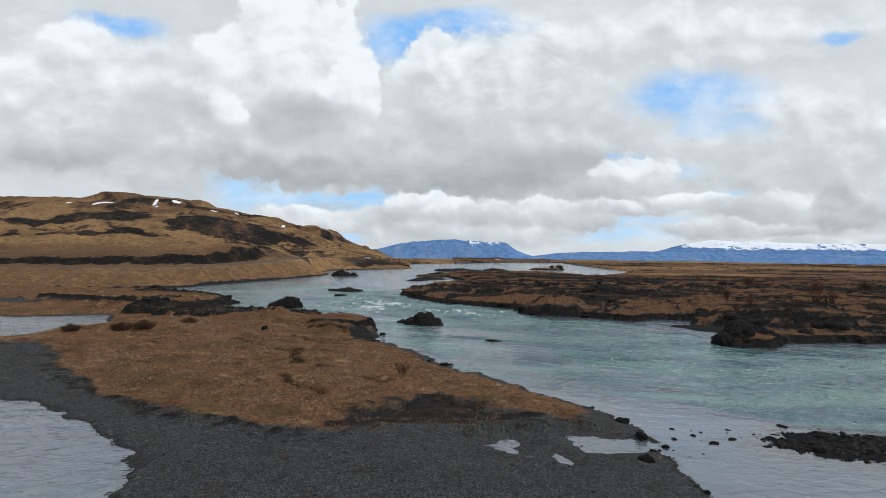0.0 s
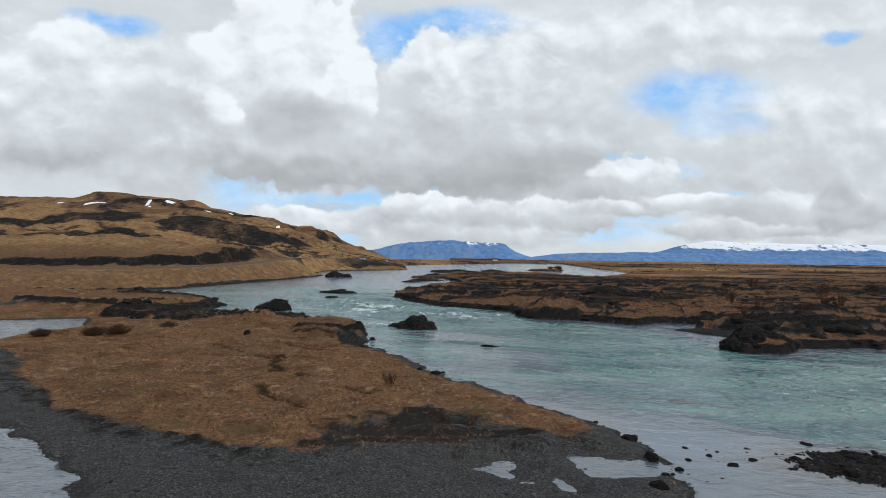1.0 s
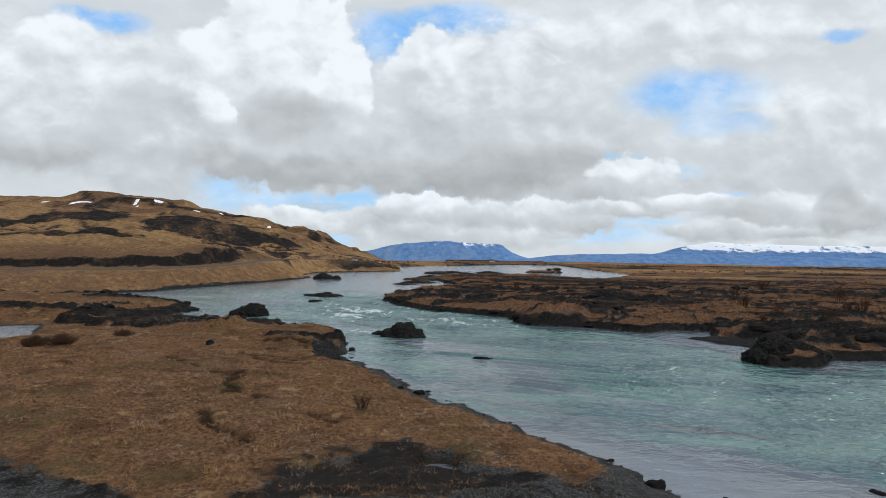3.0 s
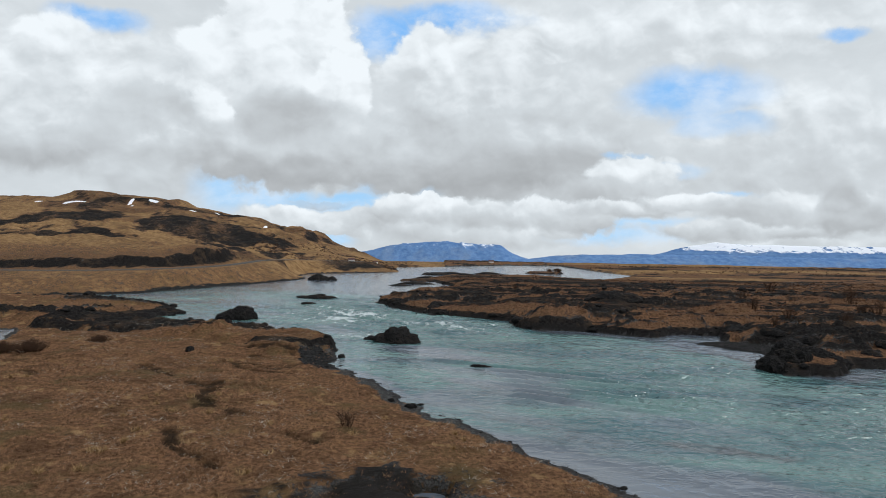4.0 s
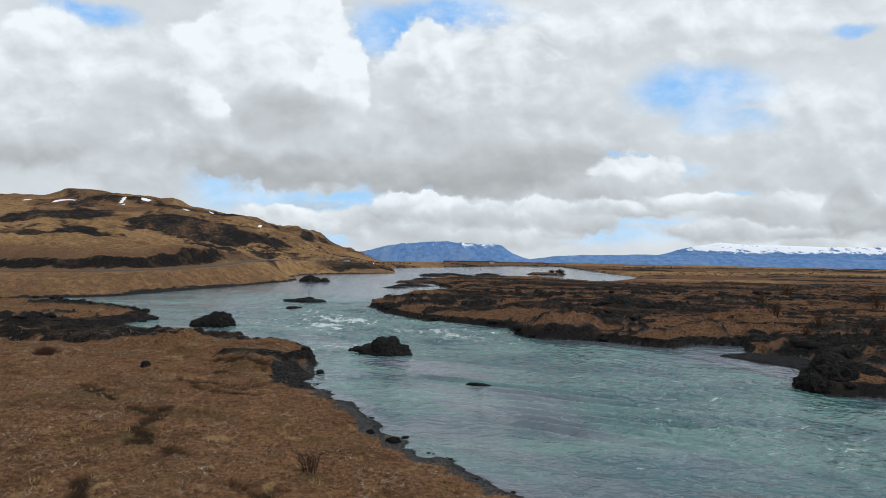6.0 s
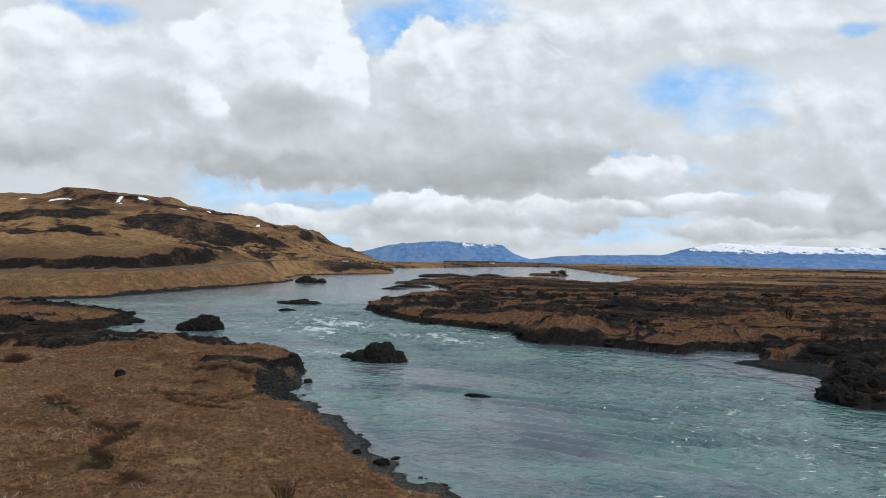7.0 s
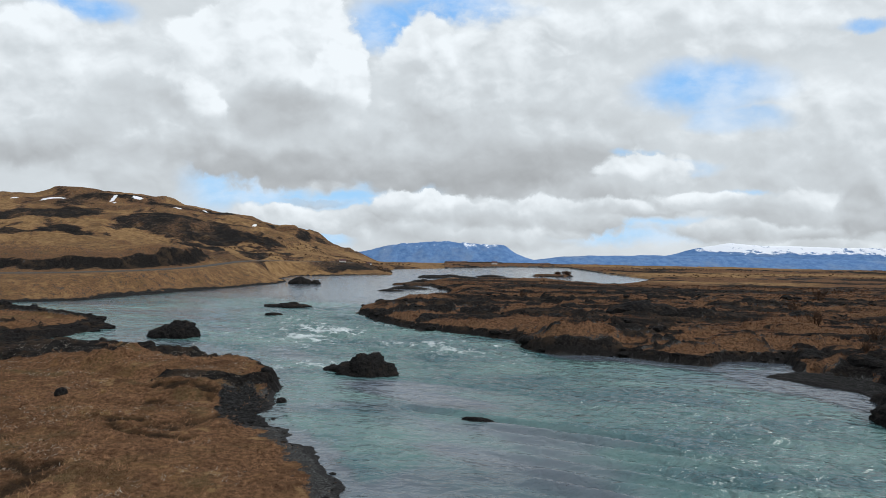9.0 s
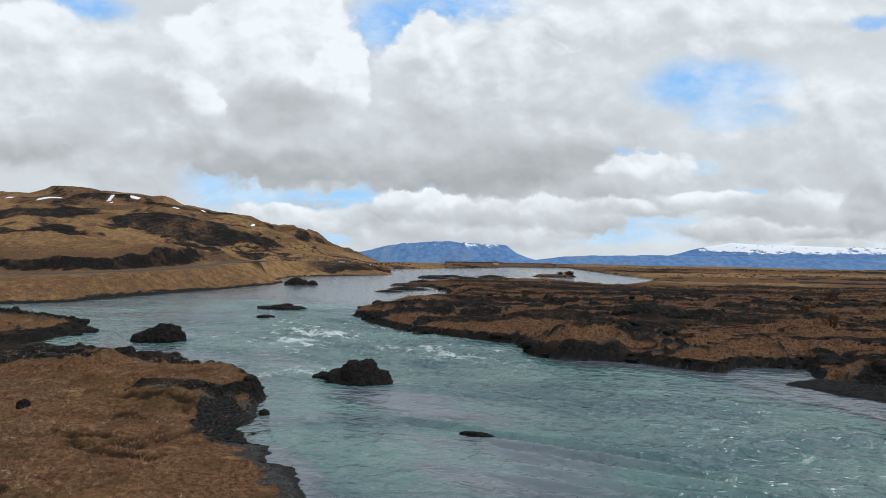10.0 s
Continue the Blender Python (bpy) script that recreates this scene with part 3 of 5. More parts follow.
    rim = np.maximum(smooth(cap, -0.5, 0.0) * (1 - smooth(cap + 0.8 * fine, 0.5, 1.0)) * facing, smooth(ledge, -0.4, 0.1) * np.clip(0.92 + 2.2 * fbm(x * 0.35, y * 0.5, 191, 4) + 0.5 * smooth(2.6 - d, 0, 1.5), 0, 1))
    beach = smooth(spot(x, y, -6.3, 54.0, 3.6, 1.5, -66) + 0.5 * fine, 0, 0.3)
    lava = np.maximum(lava, rim * (d > -0.1))
    lava = np.maximum(lava, rocky * smooth(0.75 - d + 0.5 * fine, 0, 0.3) * (d > -0.3) * (1 - 0.8 * smooth(y, 150, 175)))
    lava = np.where((d < 0) & (isle_in > 0), 0.35 + 0.6 * smooth(0.25 - isle_in, 0, 0.2), lava)
    heath = np.where((d < 0) & (isle_in > 0.1), 0.9, heath)
    # hills: golden slopes, dark scree bands, darker along the creases
    reach = (y - HUB[1]) * (1 + 0.10 * fbm(x * 0.03, y * 0.03, 301, 4))
    bearing = (x - HUB[0]) / np.maximum(y - HUB[1], 20)
    scree = smooth(fbm(x * 0.05, y * 0.07, 141, 5, 0.6), -0.02, 0.10)
    face = 0.35 * np.exp(-((reach - np.interp(bearing, [-0.62, -0.45, -0.34, -0.28], [84, 95, 107, 114])) / 6.0) ** 2) * smooth(-bearing, 0.36, 0.43)
    bare = np.zeros_like(x)
    hx, hy = x + 7 * fbm(x * 0.09, y * 0.06, 621, 4, 0.6), y + 9 * fbm(x * 0.09, y * 0.06, 631, 4, 0.6)
    for k, loop in enumerate(SCREES):
        bare = np.maximum(bare, smooth(inside_distance(hx, hy, loop), -1.2, 1.6) * (0.85 if k in (3, 4, 5) else 1.0))
    streak = fbm(x * 0.16 + 0.05 * y, y * 0.045, 641, 5, 0.6)
    dark = face + bare * (0.72 + 1.0 * streak + 0.25 * scree) + 0.40 * scree * smooth(reach, 180, 200) + 0.34 * smooth(streak, 0.02, 0.16) * smooth(reach, 96, 112)
    dark = np.maximum(dark, 0.7 * smooth(creases, 0.055, 0.005) * smooth(reach, 115, 135))
    dark = np.maximum(dark, smooth(drop, 0.1, 0.7) * (y < 134) * smooth(cut + 0.7 * fine, -1.0, -0.2) * (1 - smooth(cut + 0.9 * fine, 0.7, 1.5)))
    dark = np.maximum(dark, 0.9 * smooth(spot(x, y, -43.5, 246, 3.2, 8), 0, 0.5))
    gold = farleft * np.clip(0.80 - 0.25 * smooth(reach, 190, 215) - dark + 0.5 * fbm(x * 0.08, y * 0.10, 151, 4), 0, 1)
    gold = gold * (0.50 + 0.50 * smooth(reach, 90, 118))
    track = np.full(x.shape, 9.0)
    for (ax, ay), (bx, by) in zip(DIRT_TRACK, DIRT_TRACK[1:]):
        t = np.clip(((x - ax) * (bx - ax) + (y - ay) * (by - ay)) / ((bx - ax) ** 2 + (by - ay) ** 2), 0, 1)
        track = np.minimum(track, np.hypot(x - ax - t * (bx - ax), y - ay - t * (by - ay)))
    gold = np.where(track < 0.9, 1.0, gold)
    dark = np.where(track < 0.9, 0.0, dark)
    lava = np.where(farleft, np.clip(dark, 0, 1) * 0.92, lava)
    gold = np.maximum(gold, side * smooth(y, 128, 150) * smooth(fbm(x * 0.02, y * 0.09, 161, 3), -0.02, 0.10) * smooth(x, 25, 50) * 0.9)
    lava = np.where(gold > 0.55, lava * 0.5, lava)
    mound = smooth(spot(x, y, 12.3, 72.6, 4.2, 2.0), 0, 0.3)
    lava = lava * (1 - 0.85 * mound * smooth(d, 0.5, 1.0))
    heath = np.maximum(heath, mound * smooth(d, 0.3, 0.8))
    sand = smooth(spit + 0.2 * fine, -0.3, 0.1)
    sand = np.maximum(sand, beach * 0.95)
    lava = lava * (1 - sand)
    heath = heath * (1 - sand)
    sand = np.maximum(sand, farleft * (1 - smooth(y, 150, 165)) * smooth(1.2 - d + 1.2 * fine + 2.0 * broad, 0, 1.0) * 0.8)
    snow = np.zeros_like(x)
    for cx, cy, rx, ry, turn in SNOW:
        snow = np.maximum(snow, smooth(spot(x, y, cx, cy, rx, ry, turn) + 0.8 * fbm(x * 0.3, y * 0.3, 171, 3), 0.0, 0.25))
    peat = np.maximum(peat * (y < 60), np.clip(smooth(hollow + 1.6 * fine, -0.35, 0.8) * (0.9 + 1.4 * fbm(x * 0.9, y * 0.9, 541, 4, 0.6)), 0, 1) * (y < 40))
    lava = np.where((d < -0.1) & (bar + 0.55 * fine > 0), 0.75, lava)
    wet = np.clip(np.maximum(smooth(0.55 - dry, 0, 0.5) * (1 - smooth(y, 150, 175)), 0.8 * smooth(hollow + 1.5 * fine + 1.2 * fbm(x * 0.6, y * 0.6, 671, 3), -0.25, 0.9)), 0, 1)
    lava = np.where(d < -0.1, np.where((isle_in > 0) | (bar + 0.55 * fine > 0), lava, 0.0), lava)
    return z, dict(umber=np.maximum(side, farleft * 0.5 * (1 - smooth(reach, 92, 112))), peat=peat, heath=heath, gold=gold, lava=lava, sand=sand, snow=snow, wet=wet, d=d, rocky=rocky, shoal=shoal, dry=dry)


SNOW = [(-122.5, 230, 3.8, 1.1, 38), (-106.2, 237, 0.5, 3.0, 12), (-100, 241, 1.6, 1.3, 0), (-83, 232.4, 1.4, 1.0, 0), (-79.5, 247, 1.0, 1.6, 0),
        (-56.4, 226, 0.8, 1.4, 0), (-132.3, 227.6, 1.6, 1.8, 0)]


def axis(start, stop, step):
    """Places from start to stop whose spacing is step(place)."""
    out, v = [start], start
    while v < stop:
        v += step(v)
        out.append(v)
    return np.array(out)


def link_mesh(name, verts, faces, mat=None, smooth_shade=True, corners=4):
    me = bpy.data.meshes.new(name)
    verts, faces = np.asarray(verts, np.float32), np.asarray(faces, np.int32)
    me.vertices.add(len(verts))
    me.vertices.foreach_set("co", verts.ravel())
    me.loops.add(faces.size)
    me.loops.foreach_set("vertex_index", faces.ravel())
    me.polygons.add(len(faces))
    me.polygons.foreach_set("loop_start", np.arange(0, faces.size, corners, dtype=np.int32))
    me.polygons.foreach_set("use_smooth", np.full(len(faces), smooth_shade))
    me.update(calc_edges=True)
    if mat:
        me.materials.append(mat)
    return me


def sheet(name, xs, ys, z, mat, values=None):
    gx, gy = np.meshgrid(xs, ys)
    verts = np.stack([gx.ravel(), gy.ravel(), np.asarray(z).ravel()], 1)
    i = np.arange(gx.size).reshape(gx.shape)
    faces = np.stack([i[:-1, :-1], i[:-1, 1:], i[1:, 1:], i[1:, :-1]], -1).reshape(-1, 4)
    me = link_mesh(name, verts, faces, mat)
    for key, v in (values or {}).items():
        a = me.attributes.new(key, "FLOAT", "POINT")
        a.data.foreach_set("value", np.asarray(v, np.float32).ravel())
    return new(name, me)


def part(name, me, parent, label=""):
    ob = new(name, me)
    ob.parent = parent
    return tagged(ob, label)


# ======== the ground, the river, the sky ========
GX = axis(-330, 330, lambda v: 0.22 + 0.0125 * max(0, abs(v) - 34))
GY = np.concatenate([axis(-60, 16, lambda v: 3.0)[:-1], axis(17, 330, lambda v: 0.185 + 0.0052 * max(0, v - 58))])
gx, gy = np.meshgrid(GX, GY)
ground_z, cover = land(gx, gy)
ground = sheet("ground", GX, GY, ground_z, LAND, {k: cover[k] for k in ("umber", "peat", "heath", "gold", "lava", "sand", "snow", "wet")})
tagged(ground, "brown heath, grey gravel and black lava ground with golden hills", "ground", kind="structure")


def height_at(x, y):
    z, _ = land(np.array([float(x)]), np.array([float(y)]))
    return float(z[0])


WX = axis(-95, 95, lambda v: 0.17 + 0.013 * max(0, abs(v) - 22))
WY = axis(-58, 212, lambda v: 3.0 if v < 14 else 0.17 + 0.008 * max(0, v - 88) + 0.02 * max(0, 24 - v))
wx, wy = np.meshgrid(WX, WY)
_, wcover = land(wx, wy)
flow_u, flow_v = wx * 0.82 - wy * 0.57, wx * 0.57 + wy * 0.82           # along and across the current
stream = np.abs(wx - np.interp(wy, [20, 36, 48, 62, 80, 100, 120], [60, 34, 19, 7, -4, -13, -12]))
half = np.interp(wy, [30, 45, 60, 75, 90, 110, 140], [16, 14, 9.5, 7.5, 8, 10, 14])
chop = 0.52 + 0.45 * smooth(half * 1.25 - stream, 0, half * 0.7) + 1.1 * fbm(flow_u * 0.07, flow_v * 0.24, 201, 4)
chop = chop - 0.75 * smooth(spot(wx, wy, 3.5, 58.0, 9.0, 2.8, -26), 0, 0.5) - 0.12 * smooth(spot(wx, wy, 9, 46, 9, 2.2, -38), 0, 0.6)
chop = chop - 0.5 * smooth(wx, 8, 12) * (wy > 40) * smooth(3.2 + wcover["d"], 0, 2.5)
chop = np.clip(chop, 0.10, 1) * (1 - 0.93 * smooth(wy + 0.4 * wx, 86, 104))
chop = chop * smooth(wx * 0.57 + wy + 2.5 * fbm(wx * 0.3, wy * 0.3, 207, 3), 39.0, 43.0) + 0.05
chop = chop * (0.60 + 0.40 * smooth(1.33 * wx + wy + 5 * fbm(wx * 0.2, wy * 0.2, 281, 3), 48.0, 55.0))
chop = np.maximum(chop, 0.55 * smooth(spot(wx, wy, -1.5, 50.5, 5.2, 6.5), 0, 0.35) * smooth(wcover["d"] * -1, 0.2, 1.2))
chop = chop * (1 - 0.6 * smooth(spot(wx, wy, 6.8, 50.8, 7.5, 4.6, -24) + 1.2 * fbm(flow_u * 0.2, flow_v * 0.5, 271, 4), 0, 0.8))
chop = np.where((wx < -9) & (wy < 66), 0.16, chop)
foam = np.clip(np.maximum(1.3 * spot(wx, wy, -7.5, 78, 14, 15), np.maximum(1.1 * spot(wx, wy, 1.5, 72.5, 14, 7, -25), 1.15 * spot(wx, wy, -6.0, 65.5, 5.0, 5.5))), 0, 1)
shoal = np.maximum(wcover["shoal"] * 0.9, smooth(1.0 + wcover["d"], 0, 1) * 0.5)
shoal = np.maximum(shoal, 0.7 * smooth(spot(wx, wy, 13, 37.5, 6, 1.1, -24), 0, 0.7))
small_wave = fbm(flow_u * 0.95, flow_v * 1.7, 211, 3, 0.5)
large_wave = fbm(flow_u * 0.30, flow_v * 0.75, 221, 3)
wave = 0.24 * (0.25 - np.abs(small_wave)) + 0.26 * large_wave
crest = smooth(1.5 * large_wave + 1.2 * small_wave + 1.3 * fbm(flow_u * 0.35, flow_v * 0.9, 241, 3), -0.05, 0.6)
white = foam * (0.55 + 0.75 * crest)
# ripples that trail from the stone awash, along the current and across it
uu, vv = (wx - 4.2) * 0.91 - (wy - 53.6) * 0.41, -(wx - 4.2) * 0.41 - (wy - 53.6) * 0.91
uu, vv = uu + 0.6 * fbm(wx * 0.4, wy * 0.4, 231, 2), vv + 0.35 * fbm(wx * 0.6, wy * 0.6, 236, 3)
trail = smooth(uu - 0.55 * vv, -0.4, 1.6) * smooth(vv, -0.7, 0.2) * (1 - smooth(vv, 6.5, 9.5)) * (1 - smooth(uu, 7, 17))
bow = np.exp(-((vv + 0.45 + 0.05 * np.abs(uu)) / 0.55) ** 2) * smooth(uu, -5.0, -2.5) * (1 - smooth(uu, 5, 11))
wave_extra = trail * 0.12 * np.sin(6.283 * vv / 1.15) * np.clip(0.9 + 1.6 * fbm(uu * 0.35, vv * 0.9, 238, 3), 0, 1.3) + 0.13 * bow * np.sin(6.283 * vv / 0.95)
water = sheet("water", WX, WY, wave * chop * (1 + 1.4 * foam) + wave_extra, WATER, {"chop": chop, "white": white, "shoal": shoal})
tagged(water, "milky teal glacial river water with ripples and white rapids", "river", kind="structure")


# Sky on a far curved sheet: blue gaps in the high veil, (x, z, half width, half height) each, and thin veils and heaped clouds, with the tone of head and base and the softness of the rim besides.
BLUE_GAPS = [(-157, 106, 21.0, 6.4), (-22, 104, 20.2, 13.0), (4, 113, 38.9, 7.8), (121, 77, 32, 13), (133, 63, 21.4, 6.5), (90, 48, 12.3, 2.3), (114, 42, 15.2, 3.3), (-98, 31, 19, 13), (-77, 25, 24.5, 6.2), (-20, 31, 23.5, 6.8), (-41, 25, 26.0, 5.2), (-56, 6, 16.9, 4.7), (106, 14, 24, 5.5), (81, 11, 26, 6), (137, 30, 13.8, 2.3), (185, 104, 10.9, 3.2)]
VEILS = [(-170, 71, 73.8, 36.9, 0.95, 0.8, 0.9), (-179, 43, 46.6, 11.8, 0.72, 0.52, 0.9), (-129, 52, 35.4, 37.9, 0.76, 0.68, 0.9), (101, 104, 122.1, 21.6, 0.92, 0.84, 1), (170, 55, 68.9, 32.0, 0.88, 0.76, 0.9), (155, 41, 59.7, 12.4, 0.8, 0.72, 0.8), (-177, 92, 17.1, 17.1, 0.98, 0.85, 0.6)]
HEAPS = [(-74, 100, 38.5, 30.8, 1.02, 0.9, 0.16), (-97, 85, 33.2, 30.6, 0.98, 0.86, 0.5), (-49, 76, 15.5, 20.7, 1.02, 0.86, 0.3), (-7, 83, 19.5, 27.3, 1, 0.8, 0.3), (15, 78, 46.8, 36.4, 0.96, 0.66, 0.45), (54, 55, 51.8, 33.6, 0.84, 0.56, 0.8), (-77, 48, 52.8, 22.7, 0.9, 0.46, 0.35), (-72, 64, 29.6, 15.5, 0.66, 0.58, 0.9), (-106, 65, 10.7, 12.7, 1.02, 0.74, 0.45), (6, 43, 62.5, 18.8, 0.72, 0.44, 0.5), (37, 39, 39.0, 15.6, 0.6, 0.42, 0.8), (93, 34, 25.6, 15.9, 0.97, 0.58, 0.3), (73, 28, 43.9, 9.8, 0.72, 0.54, 0.8)]
HEAPS_LOW = [(-38, 14, 49.5, 6.8, 0.90, 0.58, 0.3), (-6, 18, 31.3, 11.0, 0.98, 0.5, 0.25), (46, 18, 41.6, 10.9, 0.92, 0.48, 0.3), (81, 23, 23.2, 4.6, 0.95, 0.66, 0.5), (122, 27, 27.9, 5.1, 0.98, 0.72, 0.5), (171, 22, 46.8, 12.8, 0.88, 0.54, 0.4), (142, 13, 47.7, 6.0, 0.86, 0.58, 0.6), (6, 8, 67.9, 7.8, 0.82, 0.64, 0.9), (-72, 16, 28.5, 5.7, 0.94, 0.76, 0.5), (-4, 26, 5.7, 4.2, 1.05, 0.9, 0.3), (-56, 23, 15.6, 2.1, 0.56, 0.5, 0.7), (186, 28, 9.7, 9.7, 0.62, 0.55, 0.9), (178, 8, 49.1, 3.9, 0.88, 0.78, 0.8)]


def patch_group():
    """1 in the middle of an ellipse, 0 at its rim; and the height within it, -1 to 1."""
    g = bpy.data.node_groups.new("sky_patch", "ShaderNodeTree")
    for name, kind in (("Vector", "NodeSocketVector"), ("X", "NodeSocketFloat"), ("Z", "NodeSocketFloat"), ("Wide", "NodeSocketFloat"), ("High", "NodeSocketFloat")):
        g.interface.new_socket(name, in_out="INPUT", socket_type=kind)
    for name in ("Value", "Level"):
        g.interface.new_socket(name, in_out="OUTPUT", socket_type="NodeSocketFloat")
    n = Nodes(g)
    i = n.add("NodeGroupInput").outputs
    v = n.add("ShaderNodeSeparateXYZ", inputs={0: i[0]}).outputs
    u = n.math("DIVIDE", n.math("SUBTRACT", v[0], i[1]), i[3])
    w = n.math("DIVIDE", n.math("SUBTRACT", v[2], i[2]), i[4])
    r = n.math("SQRT", n.math("ADD", n.math("MULTIPLY", u, u), n.math("MULTIPLY", w, w)))
    n.add("NodeGroupOutput", inputs={0: n.math("SUBTRACT", 1.0, r), 1: w})
    return g


def sky_material():
    m, n = material("cloudy_sky")
    at = n.add("ShaderNodeTexCoord").outputs["Object"]
    flat = n.mapped(at, scale=(1, 0, 1))
    group = patch_group()
    warp = n.add("ShaderNodeTexNoise", inputs={"Vector": flat, "Scale": 0.035, "Detail": 6.0, "Roughness": 0.6}).outputs["Color"]
    warp = n.add("ShaderNodeVectorMath", operation="MULTIPLY_ADD", inputs={0: warp, 1: (20, 0, 16), 2: (-10, 0, -8)}).outputs[0]
    bent = n.add("ShaderNodeVectorMath", operation="ADD", inputs={0: flat, 1: warp}).outputs[0]

    def billow(vector, scale=0.038, detail=4.2):
        return n.noise(n.mapped(vector, scale=(1, 1, 1.3)), scale, detail, 0.45, 0.25)

    here = billow(flat)
    above = billow(n.mapped(flat, location=(2.5, 0, 6.0)))
    relief = n.math("SUBTRACT", here, above)
    small = n.noise(n.mapped(bent, scale=(1, 1, 1.3)), 0.10, 4.0, 0.50, 0.3)
    puffs = n.math("SUBTRACT", small, n.noise(n.mapped(bent, location=(0.9, 0, 2.4), scale=(1, 1, 1.3)), 0.10, 4.0, 0.50, 0.3))
    wisps = n.noise(n.mapped(flat, location=(40, 0, 9), scale=(1, 1, 1.9)), 0.022, 8.0, 0.6)
    v = n.add("ShaderNodeSeparateXYZ", inputs={0: at}).outputs
    best = None
    for x, z, a, b in BLUE_GAPS:
        g = n.add("ShaderNodeGroup", node_tree=group, inputs={0: bent, 1: float(x), 2: float(z), 3: float(a), 4: float(b)}).outputs[0]
        best = g if best is None else n.math("MAXIMUM", best, g)
    gap = n.step(n.math("ADD", best, n.math("MULTIPLY", n.math("SUBTRACT", wisps, 0.5), 1.3)), -0.30, 0.55)
    lumps = n.add("ShaderNodeTexVoronoi", feature="SMOOTH_F1", inputs={"Vector": bent, "Scale": 0.085, "Smoothness": 0.6}).outputs["Distance"]
    ramp_points = ((0.30, (0.375, 0.395, 0.412)), (0.55, (0.490, 0.522, 0.548)), (0.80, (0.640, 0.692, 0.730)), (1.0, (0.88, 0.940, 0.985)))
    tone, clear = n.math("MULTIPLY_ADD", wisps, 0.30, 0.66), gap
    for x, z, a, b, head, foot, soft in VEILS + HEAPS + HEAPS_LOW:
        g = n.add("ShaderNodeGroup", node_tree=group, inputs={0: bent, 1: float(x), 2: float(z), 3: float(a), 4: float(b)}).outputs
        rim = n.math("ADD", n.math("MULTIPLY", n.math("SUBTRACT", here, 0.5), 0.9), n.math("MULTIPLY", n.math("SUBTRACT", small, 0.5), 0.5))
        mask = n.step(n.math("ADD", g[0], rim), -0.02 - 0.12 * soft, 0.55 * soft)
        level = n.step(n.math("ADD", g[1], n.math("MULTIPLY", n.math("SUBTRACT", here, 0.5), 1.3)), -0.85, 0.8, foot, head)
        grain = n.math("ADD", n.math("MULTIPLY", relief, 0.48), n.math("ADD", n.math("MULTIPLY", puffs, 0.15), n.math("MULTIPLY", n.math("SUBTRACT", 0.45, lumps), 0.10)))
        inner = n.math("ADD", level, grain)
        tone = n.math("ADD", n.math("MULTIPLY", tone, n.math("SUBTRACT", 1.0, mask)), n.math("MULTIPLY", inner, mask))
        clear = n.math("MULTIPLY", clear, n.math("SUBTRACT", 1.0, n.math("MULTIPLY", mask, 1.0 if soft < 0.65 else 0.35)))
    ramp = n.add("ShaderNodeValToRGB", inputs={0: tone})
    e = ramp.color_ramp.elements
    while len(e) < len(ramp_points):
        e.new(0.5)
    for k, (p, c) in enumerate(ramp_points):
        e[k].position, e[k].color = p, (*c, 1)
    blue = n.mix(n.step(v[2], 0, 115), (0.36, 0.66, 0.97), (0.14, 0.45, 0.94))
    blue = n.mix(n.step(wisps, 0.40, 0.66, 0.1, 0.65), blue, (0.78, 0.86, 0.95))
    glow = n.add("ShaderNodeEmission", inputs={"Color": n.mix(clear, ramp.outputs[0], blue), "Strength": 1.0}).outputs[0]
    n.add("ShaderNodeOutputMaterial", inputs={0: glow})
    return m


sx, sz = np.linspace(-340, 340, 41), np.linspace(-25, 150, 3)
ax_, az_ = np.meshgrid(sx, sz)
verts = np.stack([ax_.ravel(), (np.sqrt(900.0 ** 2 - ax_ ** 2) - 575).ravel(), az_.ravel()], 1)
idx = np.arange(ax_.size).reshape(ax_.shape)
faces = np.stack([idx[:-1, :-1], idx[:-1, 1:], idx[1:, 1:], idx[1:, :-1]], -1).reshape(-1, 4)
tagged(new("backdrop", link_mesh("backdrop", verts, faces, sky_material())), "bright broken cumulus sky with blue gaps", "sky", kind="structure")


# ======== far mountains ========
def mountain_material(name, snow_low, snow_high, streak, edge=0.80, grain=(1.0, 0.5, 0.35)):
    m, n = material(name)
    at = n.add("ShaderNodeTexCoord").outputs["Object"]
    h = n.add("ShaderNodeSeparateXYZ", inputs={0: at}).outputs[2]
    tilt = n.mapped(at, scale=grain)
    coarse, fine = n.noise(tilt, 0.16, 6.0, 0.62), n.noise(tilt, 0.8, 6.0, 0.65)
    # the blue of distance haze is painted into the rock's base colour
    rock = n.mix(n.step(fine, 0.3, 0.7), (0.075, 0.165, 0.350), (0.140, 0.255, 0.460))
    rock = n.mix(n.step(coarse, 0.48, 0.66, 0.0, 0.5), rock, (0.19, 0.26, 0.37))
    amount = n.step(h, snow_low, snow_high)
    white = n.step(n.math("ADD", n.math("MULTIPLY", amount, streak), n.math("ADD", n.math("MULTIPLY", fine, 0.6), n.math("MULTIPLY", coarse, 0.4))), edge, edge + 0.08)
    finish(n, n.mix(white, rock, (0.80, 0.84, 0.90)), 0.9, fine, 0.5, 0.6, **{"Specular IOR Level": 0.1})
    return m


